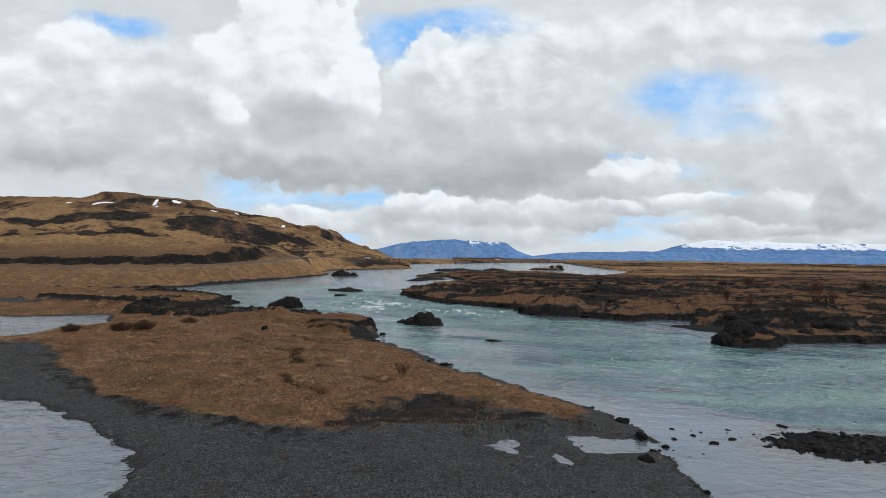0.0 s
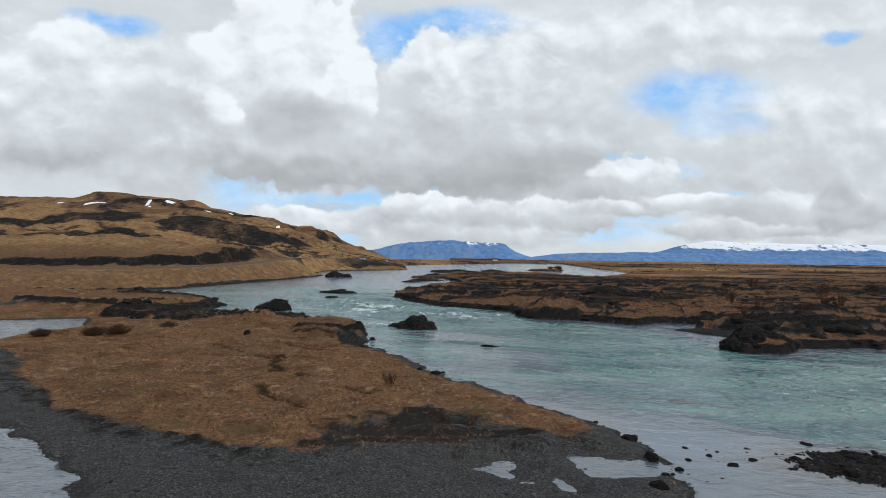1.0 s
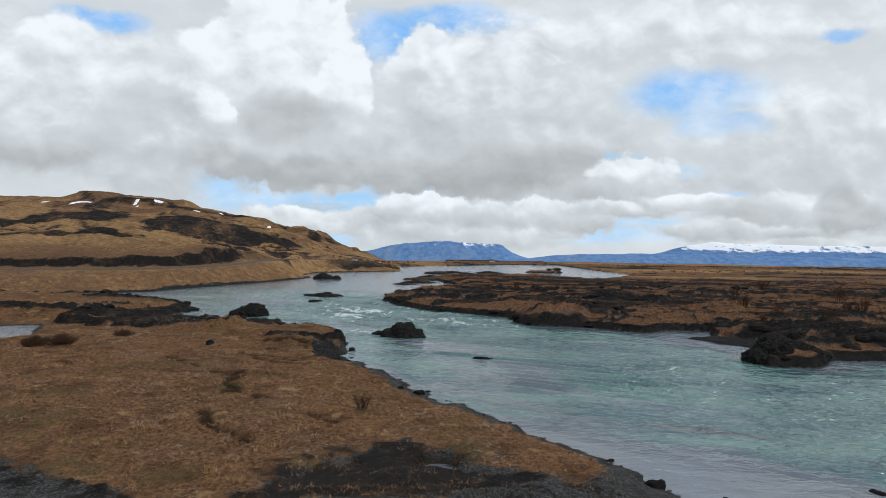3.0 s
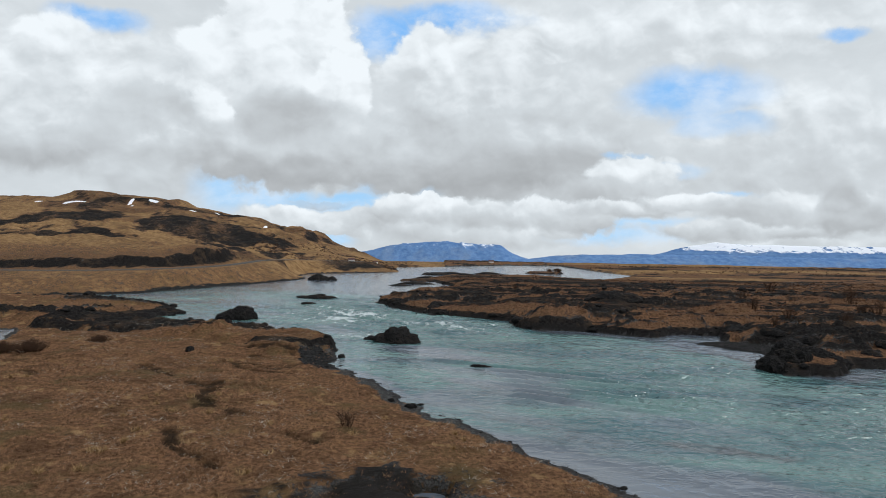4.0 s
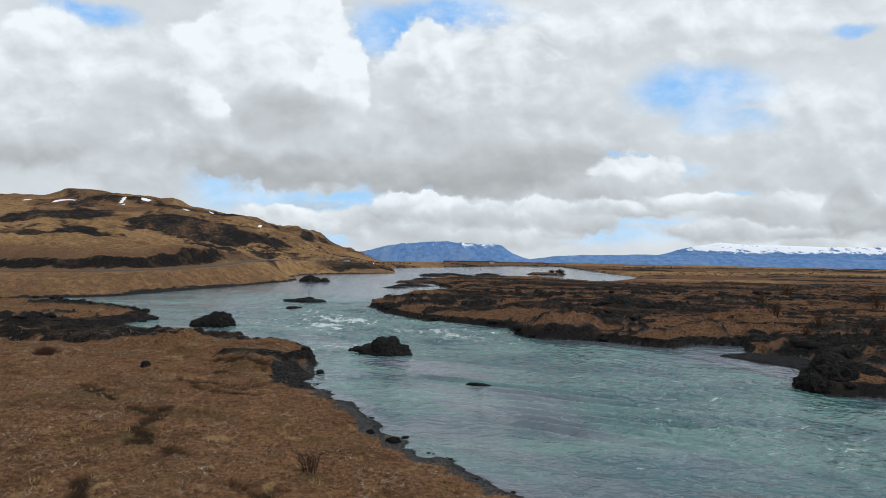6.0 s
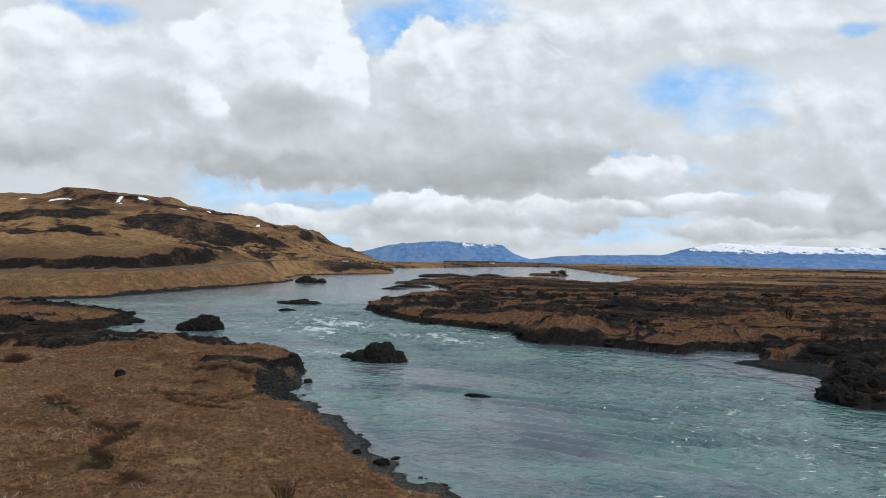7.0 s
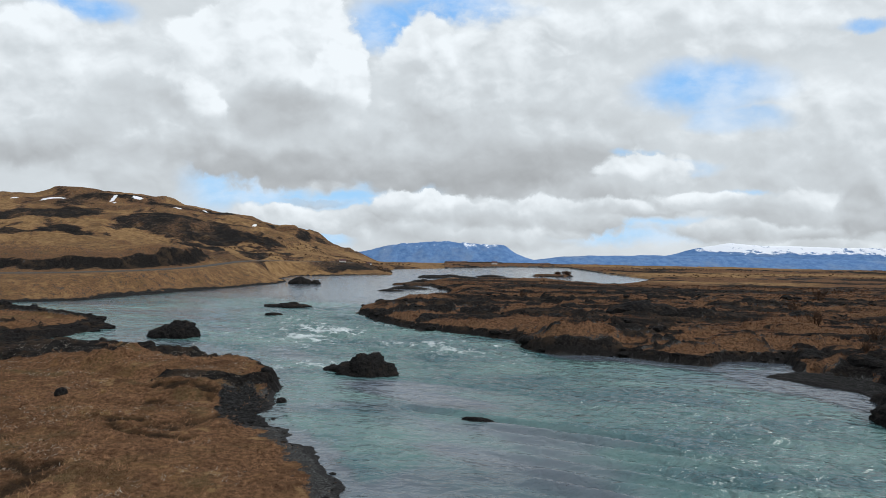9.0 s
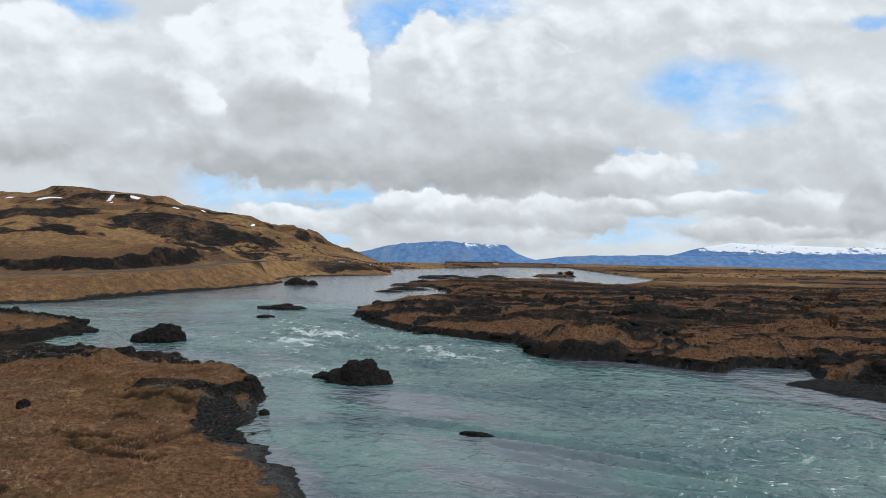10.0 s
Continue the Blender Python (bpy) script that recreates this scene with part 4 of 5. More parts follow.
def mountain(name, crest, y_crest, depth, base, mat, label, seed, craggy=0.35):
    xs = np.arange(crest[0][0], crest[-1][0] + 0.01, 0.7)
    top = np.interp(xs, [c[0] for c in crest], [c[1] for c in crest])
    rows = np.linspace(0, 1, 26)
    gx, gv = np.meshgrid(xs, rows)
    shape = np.where(gv < 0.7, smooth(gv, 0, 0.72) * 0.45 + 0.55 * (gv / 0.7) ** 1.3, 1 - 0.6 * (gv - 0.7))
    shape = np.minimum(shape, 1)
    gullies = np.abs(fbm(gx * 0.12, gv * 1.2, seed, 3)) * 2
    z = base + (top[None] - base) * shape * (1 - craggy * gullies * (1 - np.abs(gv - 0.45) * 1.4).clip(0, 1)) + 0.22 * fbm(gx * 0.3, gv * 6, seed + 9, 3) * shape
    y = y_crest - depth * (0.7 - gv)
    me = link_mesh(name, np.stack([gx.ravel(), y.ravel(), z.ravel()], 1),
                   np.stack([(i := np.arange(gx.size).reshape(gx.shape))[:-1, :-1], i[:-1, 1:], i[1:, 1:], i[1:, :-1]], -1).reshape(-1, 4), mat)
    return tagged(new(name, me), label, "mountain")


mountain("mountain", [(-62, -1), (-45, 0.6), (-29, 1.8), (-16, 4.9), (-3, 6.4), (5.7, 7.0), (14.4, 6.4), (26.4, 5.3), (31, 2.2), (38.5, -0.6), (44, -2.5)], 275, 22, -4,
         mountain_material("haze_blue_table_rock", 0.0, 6.6, 0.22, 0.70, (0.6, 0.5, 0.7)), "haze-blue flat-topped mountain with thin snow streaks", 401, 0.22)
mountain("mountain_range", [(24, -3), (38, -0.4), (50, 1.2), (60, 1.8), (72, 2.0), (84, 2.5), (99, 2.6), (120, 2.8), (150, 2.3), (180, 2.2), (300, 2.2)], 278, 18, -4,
         mountain_material("haze_blue_range_rock", -1.0, 3.5, 0.12, 0.72, (0.5, 0.5, 1.2)), "long low haze-blue mountain range with snow flecks", 421, 0.10)
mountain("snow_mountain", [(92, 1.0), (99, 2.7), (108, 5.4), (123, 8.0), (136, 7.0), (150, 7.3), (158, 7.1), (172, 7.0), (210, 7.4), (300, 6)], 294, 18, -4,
         mountain_material("snowy_summit", 1.2, 5.2, 0.34, 0.74, (0.4, 0.5, 1.1)), "broad snow-covered mountain behind the haze-blue range", 441, 0.05)


# ======== rocks ========
def rock_mesh(name, seed, mat, wide=1.0, deep=1.0, high=1.0, levels=4, craggy=0.28, flat=0.0, cut=0.35):
    """A weathered lump, base at z = 0, half sunk."""
    bm = bmesh.new()
    bmesh.ops.create_icosphere(bm, subdivisions=levels, radius=1.0)
    off = Vector((seed * 3.7, seed * 1.9, seed * 5.3))
    for v in bm.verts:
        p = v.co.normalized()
        r = 1 + craggy * (noise.fractal(p * 1.3 + off, 0.9, 2.0, 4)) + 0.5 * craggy * (noise.ridged_multi_fractal(p * 2.4 + off, 0.9, 2.1, 4, 1.0, 2.0) - 1.2) * 0.5
        q = p * r
        if flat and q.z > 1 - flat:
            q.z = 1 - flat + (q.z - 1 + flat) * 0.25
        v.co = (q.x * wide, q.y * deep, (q.z + cut) * high / (1 + cut))
    me = bpy.data.meshes.new(name)
    bm.to_mesh(me)
    bm.free()
    for p in me.polygons:
        p.use_smooth = levels > 3
    me.materials.append(mat)
    return me


def crag_mesh(name, seed, mat, lumps, levels=5):
    """Overlapping lumps fused into one craggy skin: (x, y, z, wide, deep, high) each, round the middle one."""
    bm = bmesh.new()
    bmesh.ops.create_icosphere(bm, subdivisions=levels, radius=1.0)
    off = Vector((seed * 2.3, seed * 4.7, seed * 1.3))
    for v in bm.verts:
        p = v.co.normalized()
        reach = 0.1
        for x, y, z, a, b, c in lumps:
            e, q = Vector((p.x / a, p.y / b, p.z / c)), Vector((-x / a, -y / b, -z / c))
            k2, k1, k0 = e.dot(e), e.dot(q), q.dot(q) - 1
            disc = k1 * k1 - k2 * k0
            if disc > 0:
                reach = max(reach, (-k1 + math.sqrt(disc)) / k2)
        w = p * reach
        r = 1 + 0.13 * noise.fractal(w * 1.4 + off, 0.8, 2.0, 5) + 0.09 * (noise.ridged_multi_fractal(w * 2.0 + off, 0.9, 2.1, 4, 1.0, 2.0) - 1.2)
        v.co = w * r
    me = bpy.data.meshes.new(name)
    bm.to_mesh(me)
    bm.free()
    me.materials.append(mat)
    return me


def place_rock(name, me, x, y, z, turn, label, category="rock", group="", size=1.0):
    ob = new(name, me)
    ob.matrix_world = pose(x, y, z, 0, 0, turn) @ Matrix.Diagonal((size, size, size, 1))
    return tagged(ob, label, category, group)


place_rock("lava_islet", crag_mesh("lava_islet", 3, LAVA, [(0, 0, 0.15, 1.25, 1.1, 1.0), (-0.95, 0.1, 0.0, 0.95, 0.9, 0.75), (1.0, -0.1, 0.0, 0.95, 0.9, 0.72), (0.35, -0.5, 0.0, 0.9, 0.7, 0.7), (0.4, 0.5, 0.3, 0.8, 0.7, 0.85), (-0.4, -0.45, -0.1, 0.9, 0.6, 0.6)]), -1.9, 62.9, -0.08, 4, "craggy black lava rock standing in the rapids")
place_rock("lava_islet_toe", rock_mesh("lava_islet_toe", 5, LAVA, 0.75, 0.5, 0.45, 4, 0.3), -3.9, 63.4, -0.12, 0, "low black lava rock beside the islet")
place_rock("river_boulder", crag_mesh("river_boulder", 7, LAVA, [(0.55, 0, 0.1, 1.25, 1.1, 1.2), (-0.6, 0, 0.0, 1.35, 1.0, 0.85), (-1.3, 0.0, -0.1, 0.8, 0.8, 0.6)]), -18.2, 74.6, 0.0, 0, "smooth dark whale-backed boulder in the river")
place_rock("flat_rock", crag_mesh("flat_rock", 9, LAVA, [(0, 0, 0.0, 1.5, 1.0, 0.42), (-1.6, 0.1, 0.0, 1.1, 0.8, 0.30), (1.4, 0.0, 0.0, 1.3, 0.8, 0.34), (0.5, 0.2, 0.1, 0.8, 0.6, 0.45)]), -14.6, 96.2, 0.02, 4, "flat black lava rock lying in the river")
place_rock("low_rock", rock_mesh("low_rock", 11, LAVA, 0.85, 0.5, 0.34, 4, 0.25, 0.3), -14.1, 88.2, 0.04, 0, "small flat black rock awash in the river")
place_rock("bank_rock", crag_mesh("bank_rock", 13, LAVA_FAR, [(0, 0, 0.1, 1.2, 1.0, 1.1), (-1.0, 0, 0, 0.9, 0.8, 0.7), (0.9, 0, 0, 0.9, 0.8, 0.8)]), -20.5, 129.0, 0.0, 0, "dark rough rock off the far bank")
place_rock("bank_rock_small", rock_mesh("bank_rock_small", 15, LAVA_FAR, 0.85, 0.7, 0.8, 4, 0.3), -18.1, 129.4, -0.15, 30, "small dark rock beside the larger bank rock")
place_rock("lava_block", crag_mesh("lava_block", 17, LAVA, [(0, 0, 0.3, 1.7, 1.4, 1.35), (-1.3, -0.2, 0.1, 1.2, 1.1, 0.95), (1.3, 0.2, 0.3, 1.3, 1.2, 1.2), (0.5, 0.9, 0.5, 1.3, 1.1, 1.3), (0.2, -0.9, 0.0, 1.3, 0.8, 0.8), (2.4, 0.7, 0.1, 1.2, 1.0, 0.9)]), 25.2, 54.6, 0.0, 8, "rugged black lava block at the water's edge")
place_rock("lava_block_low", rock_mesh("lava_block_low", 19, LAVA, 1.7, 1.2, 1.2, 5, 0.34), 27.8, 55.2, -0.2, -20, "low black lava rock beside the larger block")
place_rock("awash_stone", rock_mesh("awash_stone", 21, LAVA, 0.75, 0.3, 0.28, 4, 0.3), 4.3, 53.4, -0.10, -14, "black stone awash with a ripple wake behind it")
place_rock("river_stone", rock_mesh("river_stone", 23, LAVA, 0.26, 0.22, 0.30, 3, 0.25), -5.2, 55.9, -0.06, 0, "small dark stone standing in the water")

place_rock("lava_tongue", crag_mesh("lava_tongue", 43, LAVA, [(0, 0, 0, 2.0, 1.2, 0.75), (1.6, 0.2, -0.05, 1.5, 0.9, 0.55), (-1.6, -0.2, 0, 1.6, 1.0, 0.7)]), -27.6, 77.6, 0.0, 6,
           "long low black lava tongue at the tip of the arm")
OUTCROPS = [crag_mesh("lava_outcrop", 51 + k, LAVA, [(0, 0, 0.0, 1.1, 0.9, 0.62), (-0.9, 0.2, -0.1, 1.0, 0.8, 0.5), (1.0, -0.1, -0.1, 1.0, 0.8, 0.55), (0.3, 0.6, 0.0, 0.8, 0.6, 0.6)], 4) for k in range(4)]
OUTCROP_SPOTS = [(21.6, 86.2, 1.7), (27.8, 68.0, 0.9), (29.6, 65.4, 0.8), (30.8, 62.0, 0.9), (13.0, 84.0, 1.1),
                 (31.5, 58.0, 1.0), (35.0, 58.2, 0.9), (1.5, 83.2, 1.0), (-3.4, 88.4, 0.9), (38.0, 88.0, 1.5), (46.0, 98.0, 1.6), (5.0, 88.0, 0.9), (16.0, 92.0, 1.2), (30.0, 97.0, 1.4)]
for k, (x, y, r) in enumerate(OUTCROP_SPOTS):
    place_rock("lava_outcrop", OUTCROPS[k % 4], x, y, height_at(x, y) - 0.26 * r, 61 * k, "low black lava outcrop breaking through the heath", group="lava outcrops across the river", size=r)
SKERRIES = [crag_mesh("skerry", 71 + k, LAVA_FAR, [(0, 0, 0.0, 1.6, 0.7, 0.30), (-1.3, 0.1, -0.05, 1.0, 0.5, 0.24), (1.4, -0.1, -0.05, 1.1, 0.5, 0.22)], 4) for k in range(3)]
SKERRY_SPOTS = [(-2.6, 124.0, 1.5), (1.0, 150.5, 1.6), (7.0, 151.5, 1.4), (-0.6, 140.0, 1.3), (4.2, 156.5, 1.3), (12.5, 158.0, 1.5), (-5.0, 119.5, 1.0), (9.0, 149.0, 1.1)]
for k, (x, y, r) in enumerate(SKERRY_SPOTS):
    place_rock("skerry", SKERRIES[k % 3], x, y, -0.02, 8 * (k % 3), "low dark skerry in the far shallows", group="skerries in the far shallows", size=r)

STONE_MESHES = [rock_mesh("shore_stone", 31 + k, LAVA, 1.0, 0.85, 0.85, 3, 0.3) for k in range(5)]
SHORE_STONES = [(0.15, 42.9, 0.30), (0.6, 43.8, 0.22), (-0.9, 44.0, 0.2), (10.9, 35.9, 0.2), (8.7, 30.8, 0.34), (9.1, 31.3, 0.2), (8.9, 28.4, 0.32), (10.8, 29.9, 0.24),
                (11.9, 27.9, 0.28), (13.0, 28.5, 0.26), (16.3, 30.6, 0.30), (8.1, 25.2, 0.3), (15.2, 29.3, 0.16), (9.6, 27.3, 0.2), (12.6, 29.8, 0.15), (14.1, 27.6, 0.2),
                (17.2, 29.4, 0.2), (10.2, 26.2, 0.18), (16.0, 27.0, 0.26), (18.2, 28.8, 0.22), (13.4, 27.0, 0.18), (11.4, 31.4, 0.14), (14.4, 34.0, 0.2)]
for k, (x, y, r) in enumerate(SHORE_STONES):
    place_rock("shore_stone", STONE_MESHES[k % 5], x, y, max(height_at(x, y), -0.12) - 0.15 * r, 47 * k, "dark rounded stone on the gravel river edge", group="stones along the shore", size=r)


def joined(name, base_list, places, mat, label, category):
    """Many small lumps in one mesh: places are (x, y, z, size, turn, flatten)."""
    verts, faces, start = [], [], 0
    for k, (x, y, z, s, turn, flat) in enumerate(places):
        v, f = base_list[k % len(base_list)]
        c, sn = math.cos(turn), math.sin(turn)
        q = v * s
        verts.append(np.stack([q[:, 0] * c - q[:, 1] * sn + x, q[:, 0] * sn + q[:, 1] * c + y, q[:, 2] * flat + z], 1))
        faces.append(f + start)
        start += len(v)
    me = link_mesh(name, np.concatenate(verts), np.concatenate(faces), mat, False, 3)
    return tagged(new(name, me), label, category, kind="stuff")


def base_lumps(count, levels, seed, craggy):
    out = []
    for k in range(count):
        me = rock_mesh("lump", seed + k, LAVA, 1, 0.85, 0.8, levels, craggy)
        v = np.empty(len(me.vertices) * 3, np.float32)
        me.vertices.foreach_get("co", v)
        f = np.empty(len(me.polygons) * 3, np.int32)
        me.polygons.foreach_get("vertices", f)
        out.append((v.reshape(-1, 3), f.reshape(-1, 3)))
        bpy.data.meshes.remove(me)
    return out


rng = np.random.default_rng(7)


def scatter(count, x0, x1, y0, y1, keep):
    """Random places on the land where keep(x, y, z, cover) holds."""
    x, y = rng.uniform(x0, x1, count), rng.uniform(y0, y1, count)
    z, c = land(x, y)
    ok = keep(x, y, z, c)
    return x[ok], y[ok], z[ok]


# pebbles on the gravel, rubble along the lava banks
SMALL = base_lumps(6, 1, 61, 0.2)
x, y, z = scatter(60000, -24, 22, 19, 40, lambda x, y, z, c: (c["heath"] < 0.45) & (c["peat"] < 0.4) & (z > -0.08) & (c["rocky"] < 0.4) & (rng.random(len(x)) < 0.35 + 0.5 * (np.abs(c["d"]) < 0.8)))
size = np.minimum(0.022 * (1 + rng.pareto(2.6, len(x))), 0.11)
joined("pebbles", SMALL, list(zip(x, y, z - size * 0.15, size, rng.uniform(0, 6.28, len(x)), rng.uniform(0.6, 1.0, len(x)))), PEBBLE, "grey and black pebbles strewn over the gravel", "gravel")
x, y, z = scatter(700, -6, 6, 19, 55, lambda x, y, z, c: (np.abs(c["d"] - 0.1) < 0.35))
x2, y2, z2 = scatter(2500, -6, 20, 19, 55, lambda x, y, z, c: (np.abs(c["d"] - 0.05) < 0.28) & (z > -0.2))
x3, y3, z3 = scatter(3000, 13, 24, 25, 31, lambda x, y, z, c: (z > -0.04) & (c["d"] < 0))
x5, y5, z5 = scatter(260, 9.5, 20, 26, 33, lambda x, y, z, c: (c["d"] < -0.2) & (np.abs(y - 28.4 - 0.12 * (x - 10)) < 0.5 + 1.6 * rng.random(len(x)) ** 2))
z5 = np.full(len(x5), -0.02)
x4, y4, z4 = scatter(1100, -10, -3, 48, 58, lambda x, y, z, c: (c["sand"] > 0.4) | ((c["d"] > 0) & (c["d"] < 0.6) & (c["rocky"] < 0.5)))
x4, y4, z4 = np.concatenate([x4, x5]), np.concatenate([y4, y5]), np.concatenate([z4, z5])
x3, y3, z3 = np.concatenate([x3, x4]), np.concatenate([y3, y4]), np.concatenate([z3, z4])
x2, y2, z2 = np.concatenate([x2, x3]), np.concatenate([y2, y3]), np.concatenate([z2, z3])
x, y, z = np.concatenate([x, x2]), np.concatenate([y, y2]), np.concatenate([z, z2])
size = np.minimum(0.034 * (1 + rng.pareto(2.3, len(x))), 0.17)
joined("shore_rubble", SMALL, list(zip(x, y, z - size * 0.1, size, rng.uniform(0, 6.28, len(x)), rng.uniform(0.6, 1.0, len(x)))), LAVA, "black broken stones along the waterline", "stones")
MEDIUM = base_lumps(8, 2, 81, 0.36)
x, y, z = scatter(60000, -60, 75, 50, 125, lambda x, y, z, c: (c["rocky"] > 0.5) & (c["d"] > -0.2) & (z > -0.2) & (c["lava"] > 0.55) & (rng.random(len(x)) < 0.10 + 0.25 * (c["d"] < 0.8)) & ((x > -7) | (x < -24) | (c["d"] < 0.5)) & ((y > 57.5) | (x > 0) | (x < -12)))
size = np.minimum(0.10 * (1 + rng.pareto(2.3, len(x))), 0.55)
size = size * (1 + 0.006 * (y - 50))
joined("lava_rubble", MEDIUM, list(zip(x, y, z - size * 0.25, size, rng.uniform(0, 6.28, len(x)), rng.uniform(0.5, 1.0, len(x)))), LAVA, "black jagged lava rubble along the banks", "lava")


# ======== heath grass, straw, shrubs ========
def blades(name, x, y, z, length, width, lean, count, mat, label, category, least=0.2):
    """Tufts of narrow bent blades, one triangle each."""
    n = len(x) * count
    bx, by, bz = (np.repeat(v, count) for v in (x, y, z))
    ln, wd = np.repeat(length, count) * rng.uniform(0.55, 1.2, n), np.repeat(width, count) * rng.uniform(0.6, 1.3, n)
    turn, tip = rng.uniform(0, 6.283, n), rng.uniform(least, 1.0, n) * lean
    face = turn + rng.uniform(-0.8, 0.8, n) + 1.57
    bx, by = bx + rng.normal(0, 0.35, n) * ln, by + rng.normal(0, 0.35, n) * ln
    ox, oy = np.cos(face) * wd, np.sin(face) * wd
    v = np.empty((n, 3, 3), np.float32)
    v[:, 0] = np.stack([bx - ox, by - oy, bz - 0.03], 1)
    v[:, 1] = np.stack([bx + ox, by + oy, bz - 0.03], 1)
    v[:, 2] = np.stack([bx + np.cos(turn) * ln * np.sin(tip), by + np.sin(turn) * ln * np.sin(tip), bz + ln * np.cos(tip)], 1)
    me = link_mesh(name, v.reshape(-1, 3), np.arange(n * 3).reshape(-1, 3), mat, False, 3)
    return tagged(new(name, me), label, category, kind="stuff")


x, y, z = scatter(150000, -40, 9, 25, 72, lambda x, y, z, c: ((c["heath"] + 0.9 * (rng.random(len(x)) - 0.5) + 1.2 * fbm(x * 0.8, y * 0.8, 521, 3) > 0.62) & (c["peat"] < 0.5) | (c["peat"] > 0.2) & (rng.random(len(x)) < 0.7 * value_noise(x * 1.1, y * 1.1, 537) ** 2)) & (c["lava"] < 0.5) & (z > 0.03) & (x > -0.8 * y))
blades("heath_grass", x, y, z, rng.uniform(0.05, 0.15, len(x)) * (0.5 + 0.6 * value_noise(x * 0.8, y * 0.8, 531) + 0.9 * value_noise(x * 3.1, y * 3.1, 533)), np.full(len(x), 0.015), 1.5, 5, TUFT, "rust-brown withered heath grass covering the near bank", "grass", 0.55)
x, y, z = scatter(60000, -8, 85, 50, 135, lambda x, y, z, c: (c["rocky"] > 0.5) & (c["heath"] > 0.4) & (c["lava"] < 0.6) & (z > 0.1))
blades("far_heath_grass", x, y, z, rng.uniform(0.08, 0.22, len(x)), np.full(len(x), 0.035), 1.4, 4, TUFT_DARK, "brown withered heath grass between the lava", "grass")
x, y, z = scatter(16000, -40, 9, 25, 66, lambda x, y, z, c: (c["heath"] > 0.6) & (c["peat"] < 0.4) & (z > 0.05) & (value_noise(x * 0.6, y * 0.6, 501) > 0.56))
blades("straw", x, y, z + 0.08, rng.uniform(0.10, 0.28, len(x)), np.full(len(x), 0.0075), 1.57, 3, STRAW, "bleached dead stems lying in the heath", "straw", 0.82)


# pale tussocks in the heath
def tussock(seed):
    r = np.random.default_rng(seed)
    n = 70
    turn, tip, ln = r.uniform(0, 6.283, n), r.uniform(0.2, 1.35, n), r.uniform(0.14, 0.30, n)
    bx, by = r.normal(0, 0.06, n), r.normal(0, 0.06, n)
    ox, oy = np.cos(turn + 1.57) * 0.012, np.sin(turn + 1.57) * 0.012
    v = np.stack([np.stack([bx - ox, by - oy, np.full(n, -0.02)], 1), np.stack([bx + ox, by + oy, np.full(n, -0.02)], 1),
                  np.stack([bx + np.cos(turn) * ln * np.sin(tip), by + np.sin(turn) * ln * np.sin(tip), ln * np.cos(tip)], 1)], 1)
    return link_mesh("tussock", v.reshape(-1, 3), np.arange(n * 3).reshape(-1, 3), PALE, False, 3)


PALE = plain_material("ochre_grass", (0.17, 0.10, 0.045), (0.42, 0.28, 0.14), 3.0, 0.95, True)
TUSSOCKS = [tussock(k) for k in range(3)]
x, y, z = scatter(900, -30, 6, 27, 56, lambda x, y, z, c: (c["heath"] > 0.8) & (c["peat"] < 0.3) & (z > 0.1) & (value_noise(x * 0.25, y * 0.25, 571) > 0.55))
for k in range(min(len(x), 48)):
    ob = new("tussock", TUSSOCKS[k % 3])
    ob.matrix_world = pose(x[k], y[k], z[k], 0, 0, 40 * k) @ Matrix.Diagonal((0.8 + 0.012 * k, 0.8 + 0.012 * k, 0.8 + 0.005 * k, 1))
    tagged(ob, "pale ochre grass tussock standing in the brown heath", "grass tussock", "tussocks in the heath")


def shrub(seed, high, wide, stems):
    """A leafless bush of forking twigs."""
    r = random.Random(seed)
    verts, faces = [], []

    def twig(a, b, w):
        side = (b - a).cross(Vector((r.uniform(-1, 1), r.uniform(-1, 1), 0.3)))
        side = side.normalized() * w if side.length > 1e-6 else Vector((w, 0, 0))
        other = (b - a).cross(side).normalized() * w
        i = len(verts)
        verts.extend([a + side, a - side * 0.5 + other, a - side * 0.5 - other, b])
        faces.extend([(i, i + 1, i + 3), (i + 1, i + 2, i + 3), (i + 2, i, i + 3)])

    for _ in range(stems):
        t, p = r.uniform(0, 6.283), r.uniform(0.1, 1.0)
        a = Vector((math.cos(t) * wide * 0.25 * p, math.sin(t) * wide * 0.25 * p, -0.05))
        b = Vector((math.cos(t) * wide * 0.5 * p, math.sin(t) * wide * 0.5 * p, high * r.uniform(0.6, 1.0) * (1.1 - 0.5 * p)))
        twig(a, b, 0.018)
        for _ in range(5):
            f = r.uniform(0.3, 0.9)
            c = a.lerp(b, f)
            e = c + Vector((r.uniform(-1, 1), r.uniform(-1, 1), r.uniform(0.2, 1.0))).normalized() * high * r.uniform(0.2, 0.4)
            twig(c, e, 0.011)
            g = c.lerp(e, 0.5)
            twig(g, g + Vector((r.uniform(-1, 1), r.uniform(-1, 1), r.uniform(0.1, 1.0))).normalized() * high * r.uniform(0.12, 0.28), 0.008)
    return link_mesh("shrub", [tuple(v) for v in verts], faces, TWIG, False, 3)


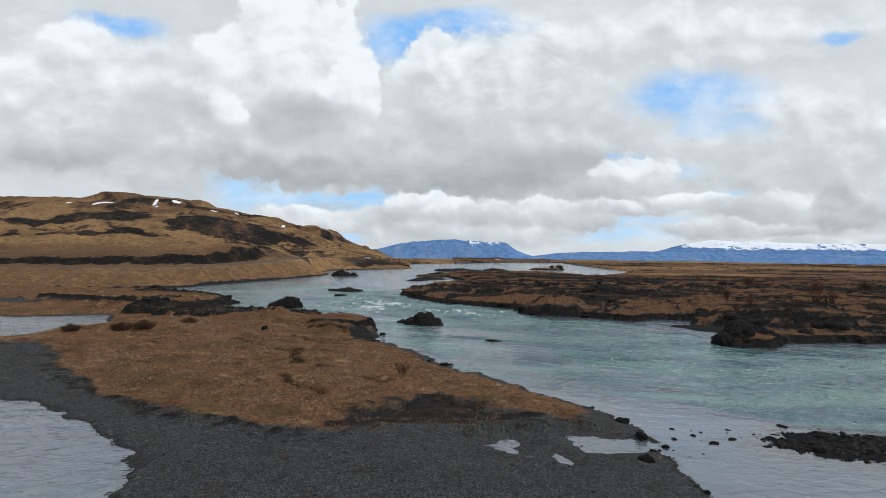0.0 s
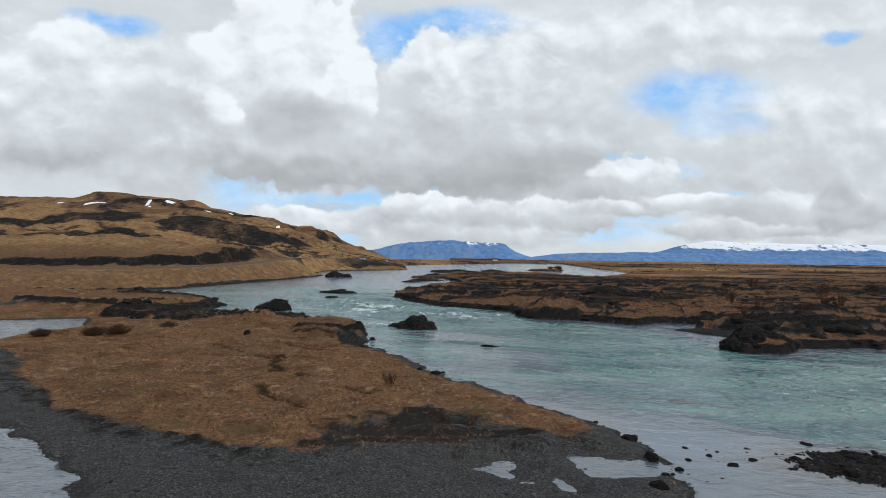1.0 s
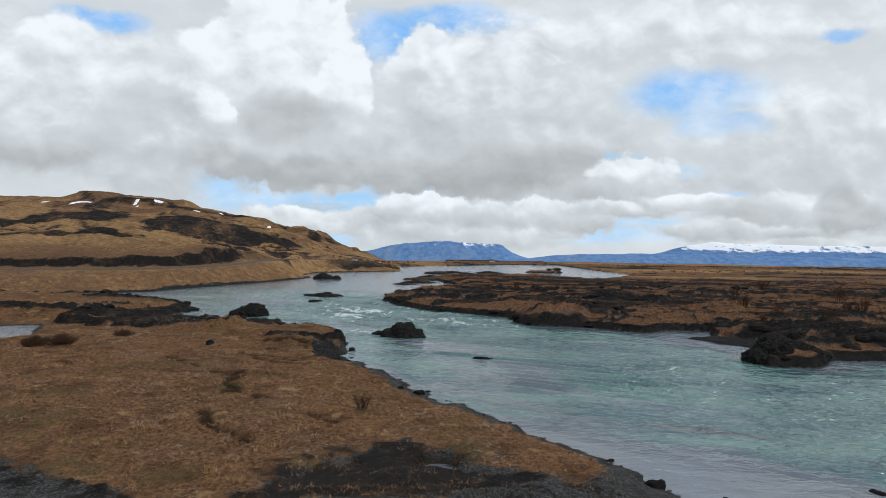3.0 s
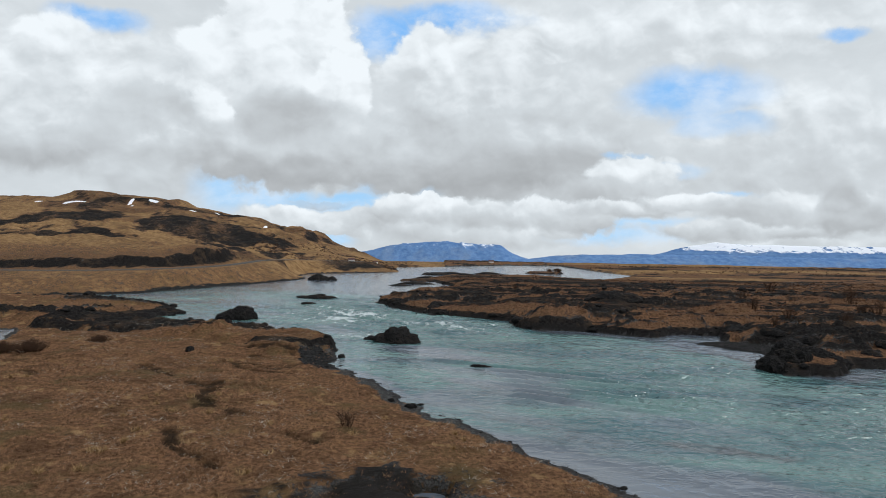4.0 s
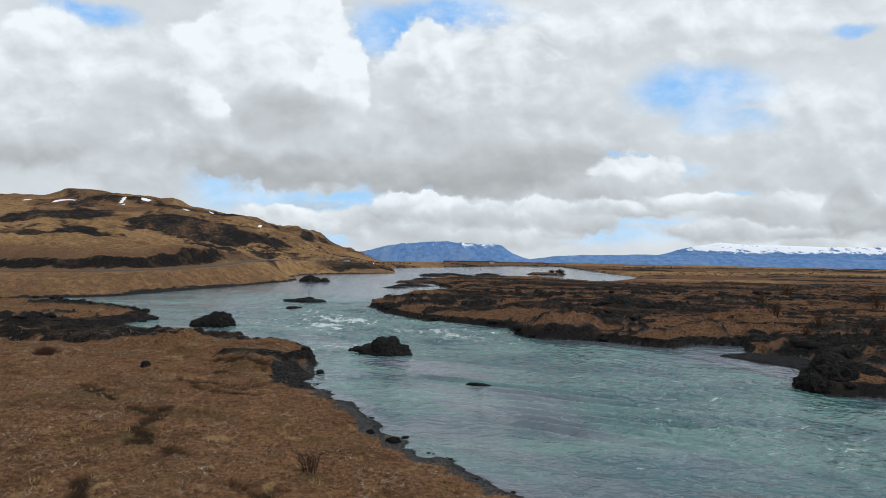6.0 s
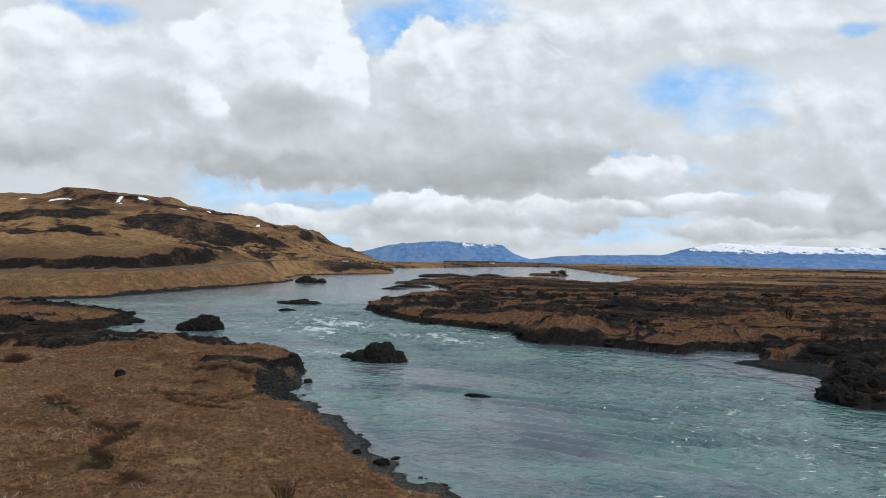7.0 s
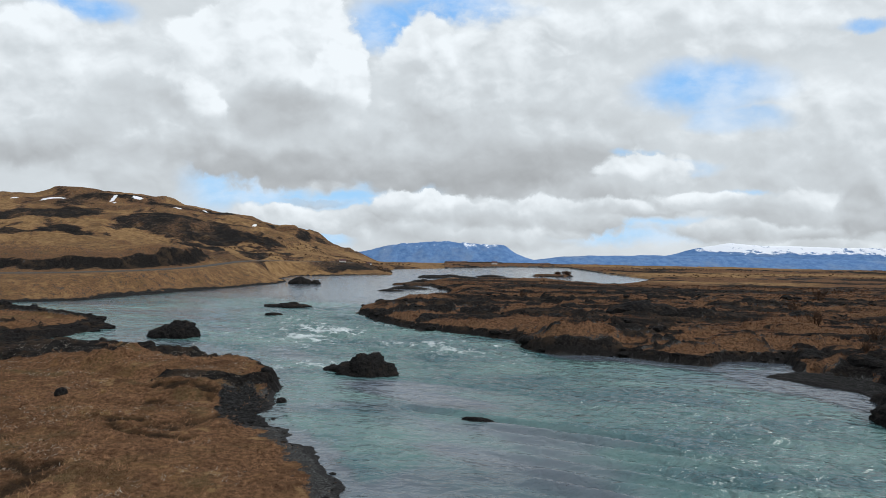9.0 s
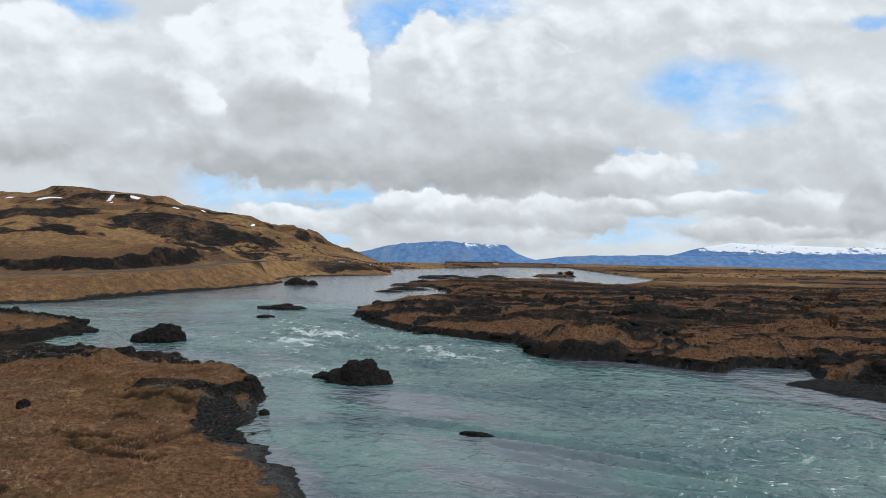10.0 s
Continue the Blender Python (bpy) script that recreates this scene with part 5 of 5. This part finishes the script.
SHRUBS = [shrub(k, 1.0, 1.2, 20) for k in range(4)]
SHRUB_SPOTS = [(-2.3, 38.6, 0.9), (-24.6, 52.8, 0.95), (-26.4, 52.6, 0.8), (-22.6, 57.2, 0.7), (-30.2, 52.2, 0.7), (36, 82, 1.6), (44, 76, 1.5), (47, 78, 1.7), (52, 90, 1.8), (41, 95, 1.6), (30, 66, 1.1),
               (34, 71, 1.2), (38, 69, 1.2), (24, 95, 1.3), (58, 100, 2.0), (63, 96, 2.0), (49, 104, 1.8), (12, 100, 1.0), (29.6, 164.6, 1.0), (27.6, 164, 0.7)]
THICKETS = [shrub(20 + k, 0.95, 2.6, 190) for k in range(2)]
for k, (x, y, s) in enumerate(SHRUB_SPOTS):
    ob = new("shrub", THICKETS[k % 2] if x < -19 or y > 150 else SHRUBS[k % 4])
    ob.matrix_world = pose(x, y, height_at(x, y), 0, 0, 77 * k) @ Matrix.Diagonal((s, s, s, 1))
    tagged(ob, "leafless grey-brown shrub growing on the bank", "shrub", "bare shrubs on the banks")
x, y, z = scatter(2600, 5, 130, 125, 200, lambda x, y, z, c: (c["d"] > 0.3) & (c["d"] < 60) & (value_noise(x * 0.05, y * 0.12, 511) > 0.62))
xs, ys, zs = scatter(900, -45, -6, 158, 200, lambda x, y, z, c: (c["d"] > 0.5) & (value_noise(x * 0.12, y * 0.2, 581) > 0.55))
x, y, z = np.concatenate([x, xs]), np.concatenate([y, ys]), np.concatenate([z, zs])
blades("far_scrub", x, y, z, rng.uniform(0.15, 0.38, len(x)), np.full(len(x), 0.10), 1.35, 8, TWIG, "dark low scrub scattered over the far plain", "scrub")

# round dark hummock in the heath
place_rock("hummock", rock_mesh("hummock", 91, LAVA, 0.27, 0.25, 0.40, 3, 0.2), -15.0, 54.2, height_at(-15.0, 54.2) - 0.05, 0, "small round dark stone standing in the heath")

# ======== road and farm on the far bank ========
cols = []
for o, h in ((-1.0, -0.05), (-0.8, 0.06), (0, 0.09), (0.8, 0.06), (1.0, -0.05)):
    p = road_pts + cross * o
    cols.append(np.stack([p[:, 0], p[:, 1], road_z + h], 1))
cols = np.stack(cols, 1)
i = np.arange(cols.shape[0] * 5).reshape(-1, 5)
tagged(new("road", link_mesh("road", cols.reshape(-1, 3), np.stack([i[:-1, :-1], i[:-1, 1:], i[1:, 1:], i[1:, :-1]], -1).reshape(-1, 4), ASPHALT)),
       "narrow grey road along the far bank", "road", kind="structure")


def house(x, y, long, wide, wall, turn, label):
    e = new("farmhouse")
    z = height_at(x, y) - 0.1
    e.matrix_world = pose(x, y, z, 0, 0, turn)
    bm = bmesh.new()
    bmesh.ops.create_cube(bm, size=1.0, matrix=Matrix.Translation((0, 0, wall / 2)) @ Matrix.Diagonal((long, wide, wall, 1)))
    me = bpy.data.meshes.new("wall")
    bm.to_mesh(me)
    bm.free()
    me.materials.append(WHITEWALL)
    part("wall", me, e)
    l, w, t, r = long / 2 + 0.1, wide / 2 + 0.12, wall - 0.05, wall + wide * 0.45
    me = bpy.data.meshes.new("roof")
    me.from_pydata([(-l, -w, t), (l, -w, t), (l, w, t), (-l, w, t), (-l, 0, r), (l, 0, r)], [], [(0, 1, 5, 4), (2, 3, 4, 5), (0, 4, 3), (1, 2, 5), (0, 3, 2, 1)])
    me.materials.append(ROOFING)
    part("roof", me, e, "dark pitched roof")
    return tagged(e, label, "house", "farm buildings")


house(-20.5, 173, 1.5, 0.9, 0.55, 10, "small white farmhouse with a dark roof below the hill")
house(-15.0, 178, 1.0, 0.7, 0.45, -15, "small white farm shed with a dark roof below the hill")
house(17.0, 204, 1.4, 0.8, 0.5, 5, "distant white house on the plain")

# ======== true size ========
for ob in list(scene.objects):
    if ob.parent is None and ob.type in ("MESH", "EMPTY"):
        ob.matrix_world = Matrix.Scale(SCALE, 4) @ ob.matrix_world
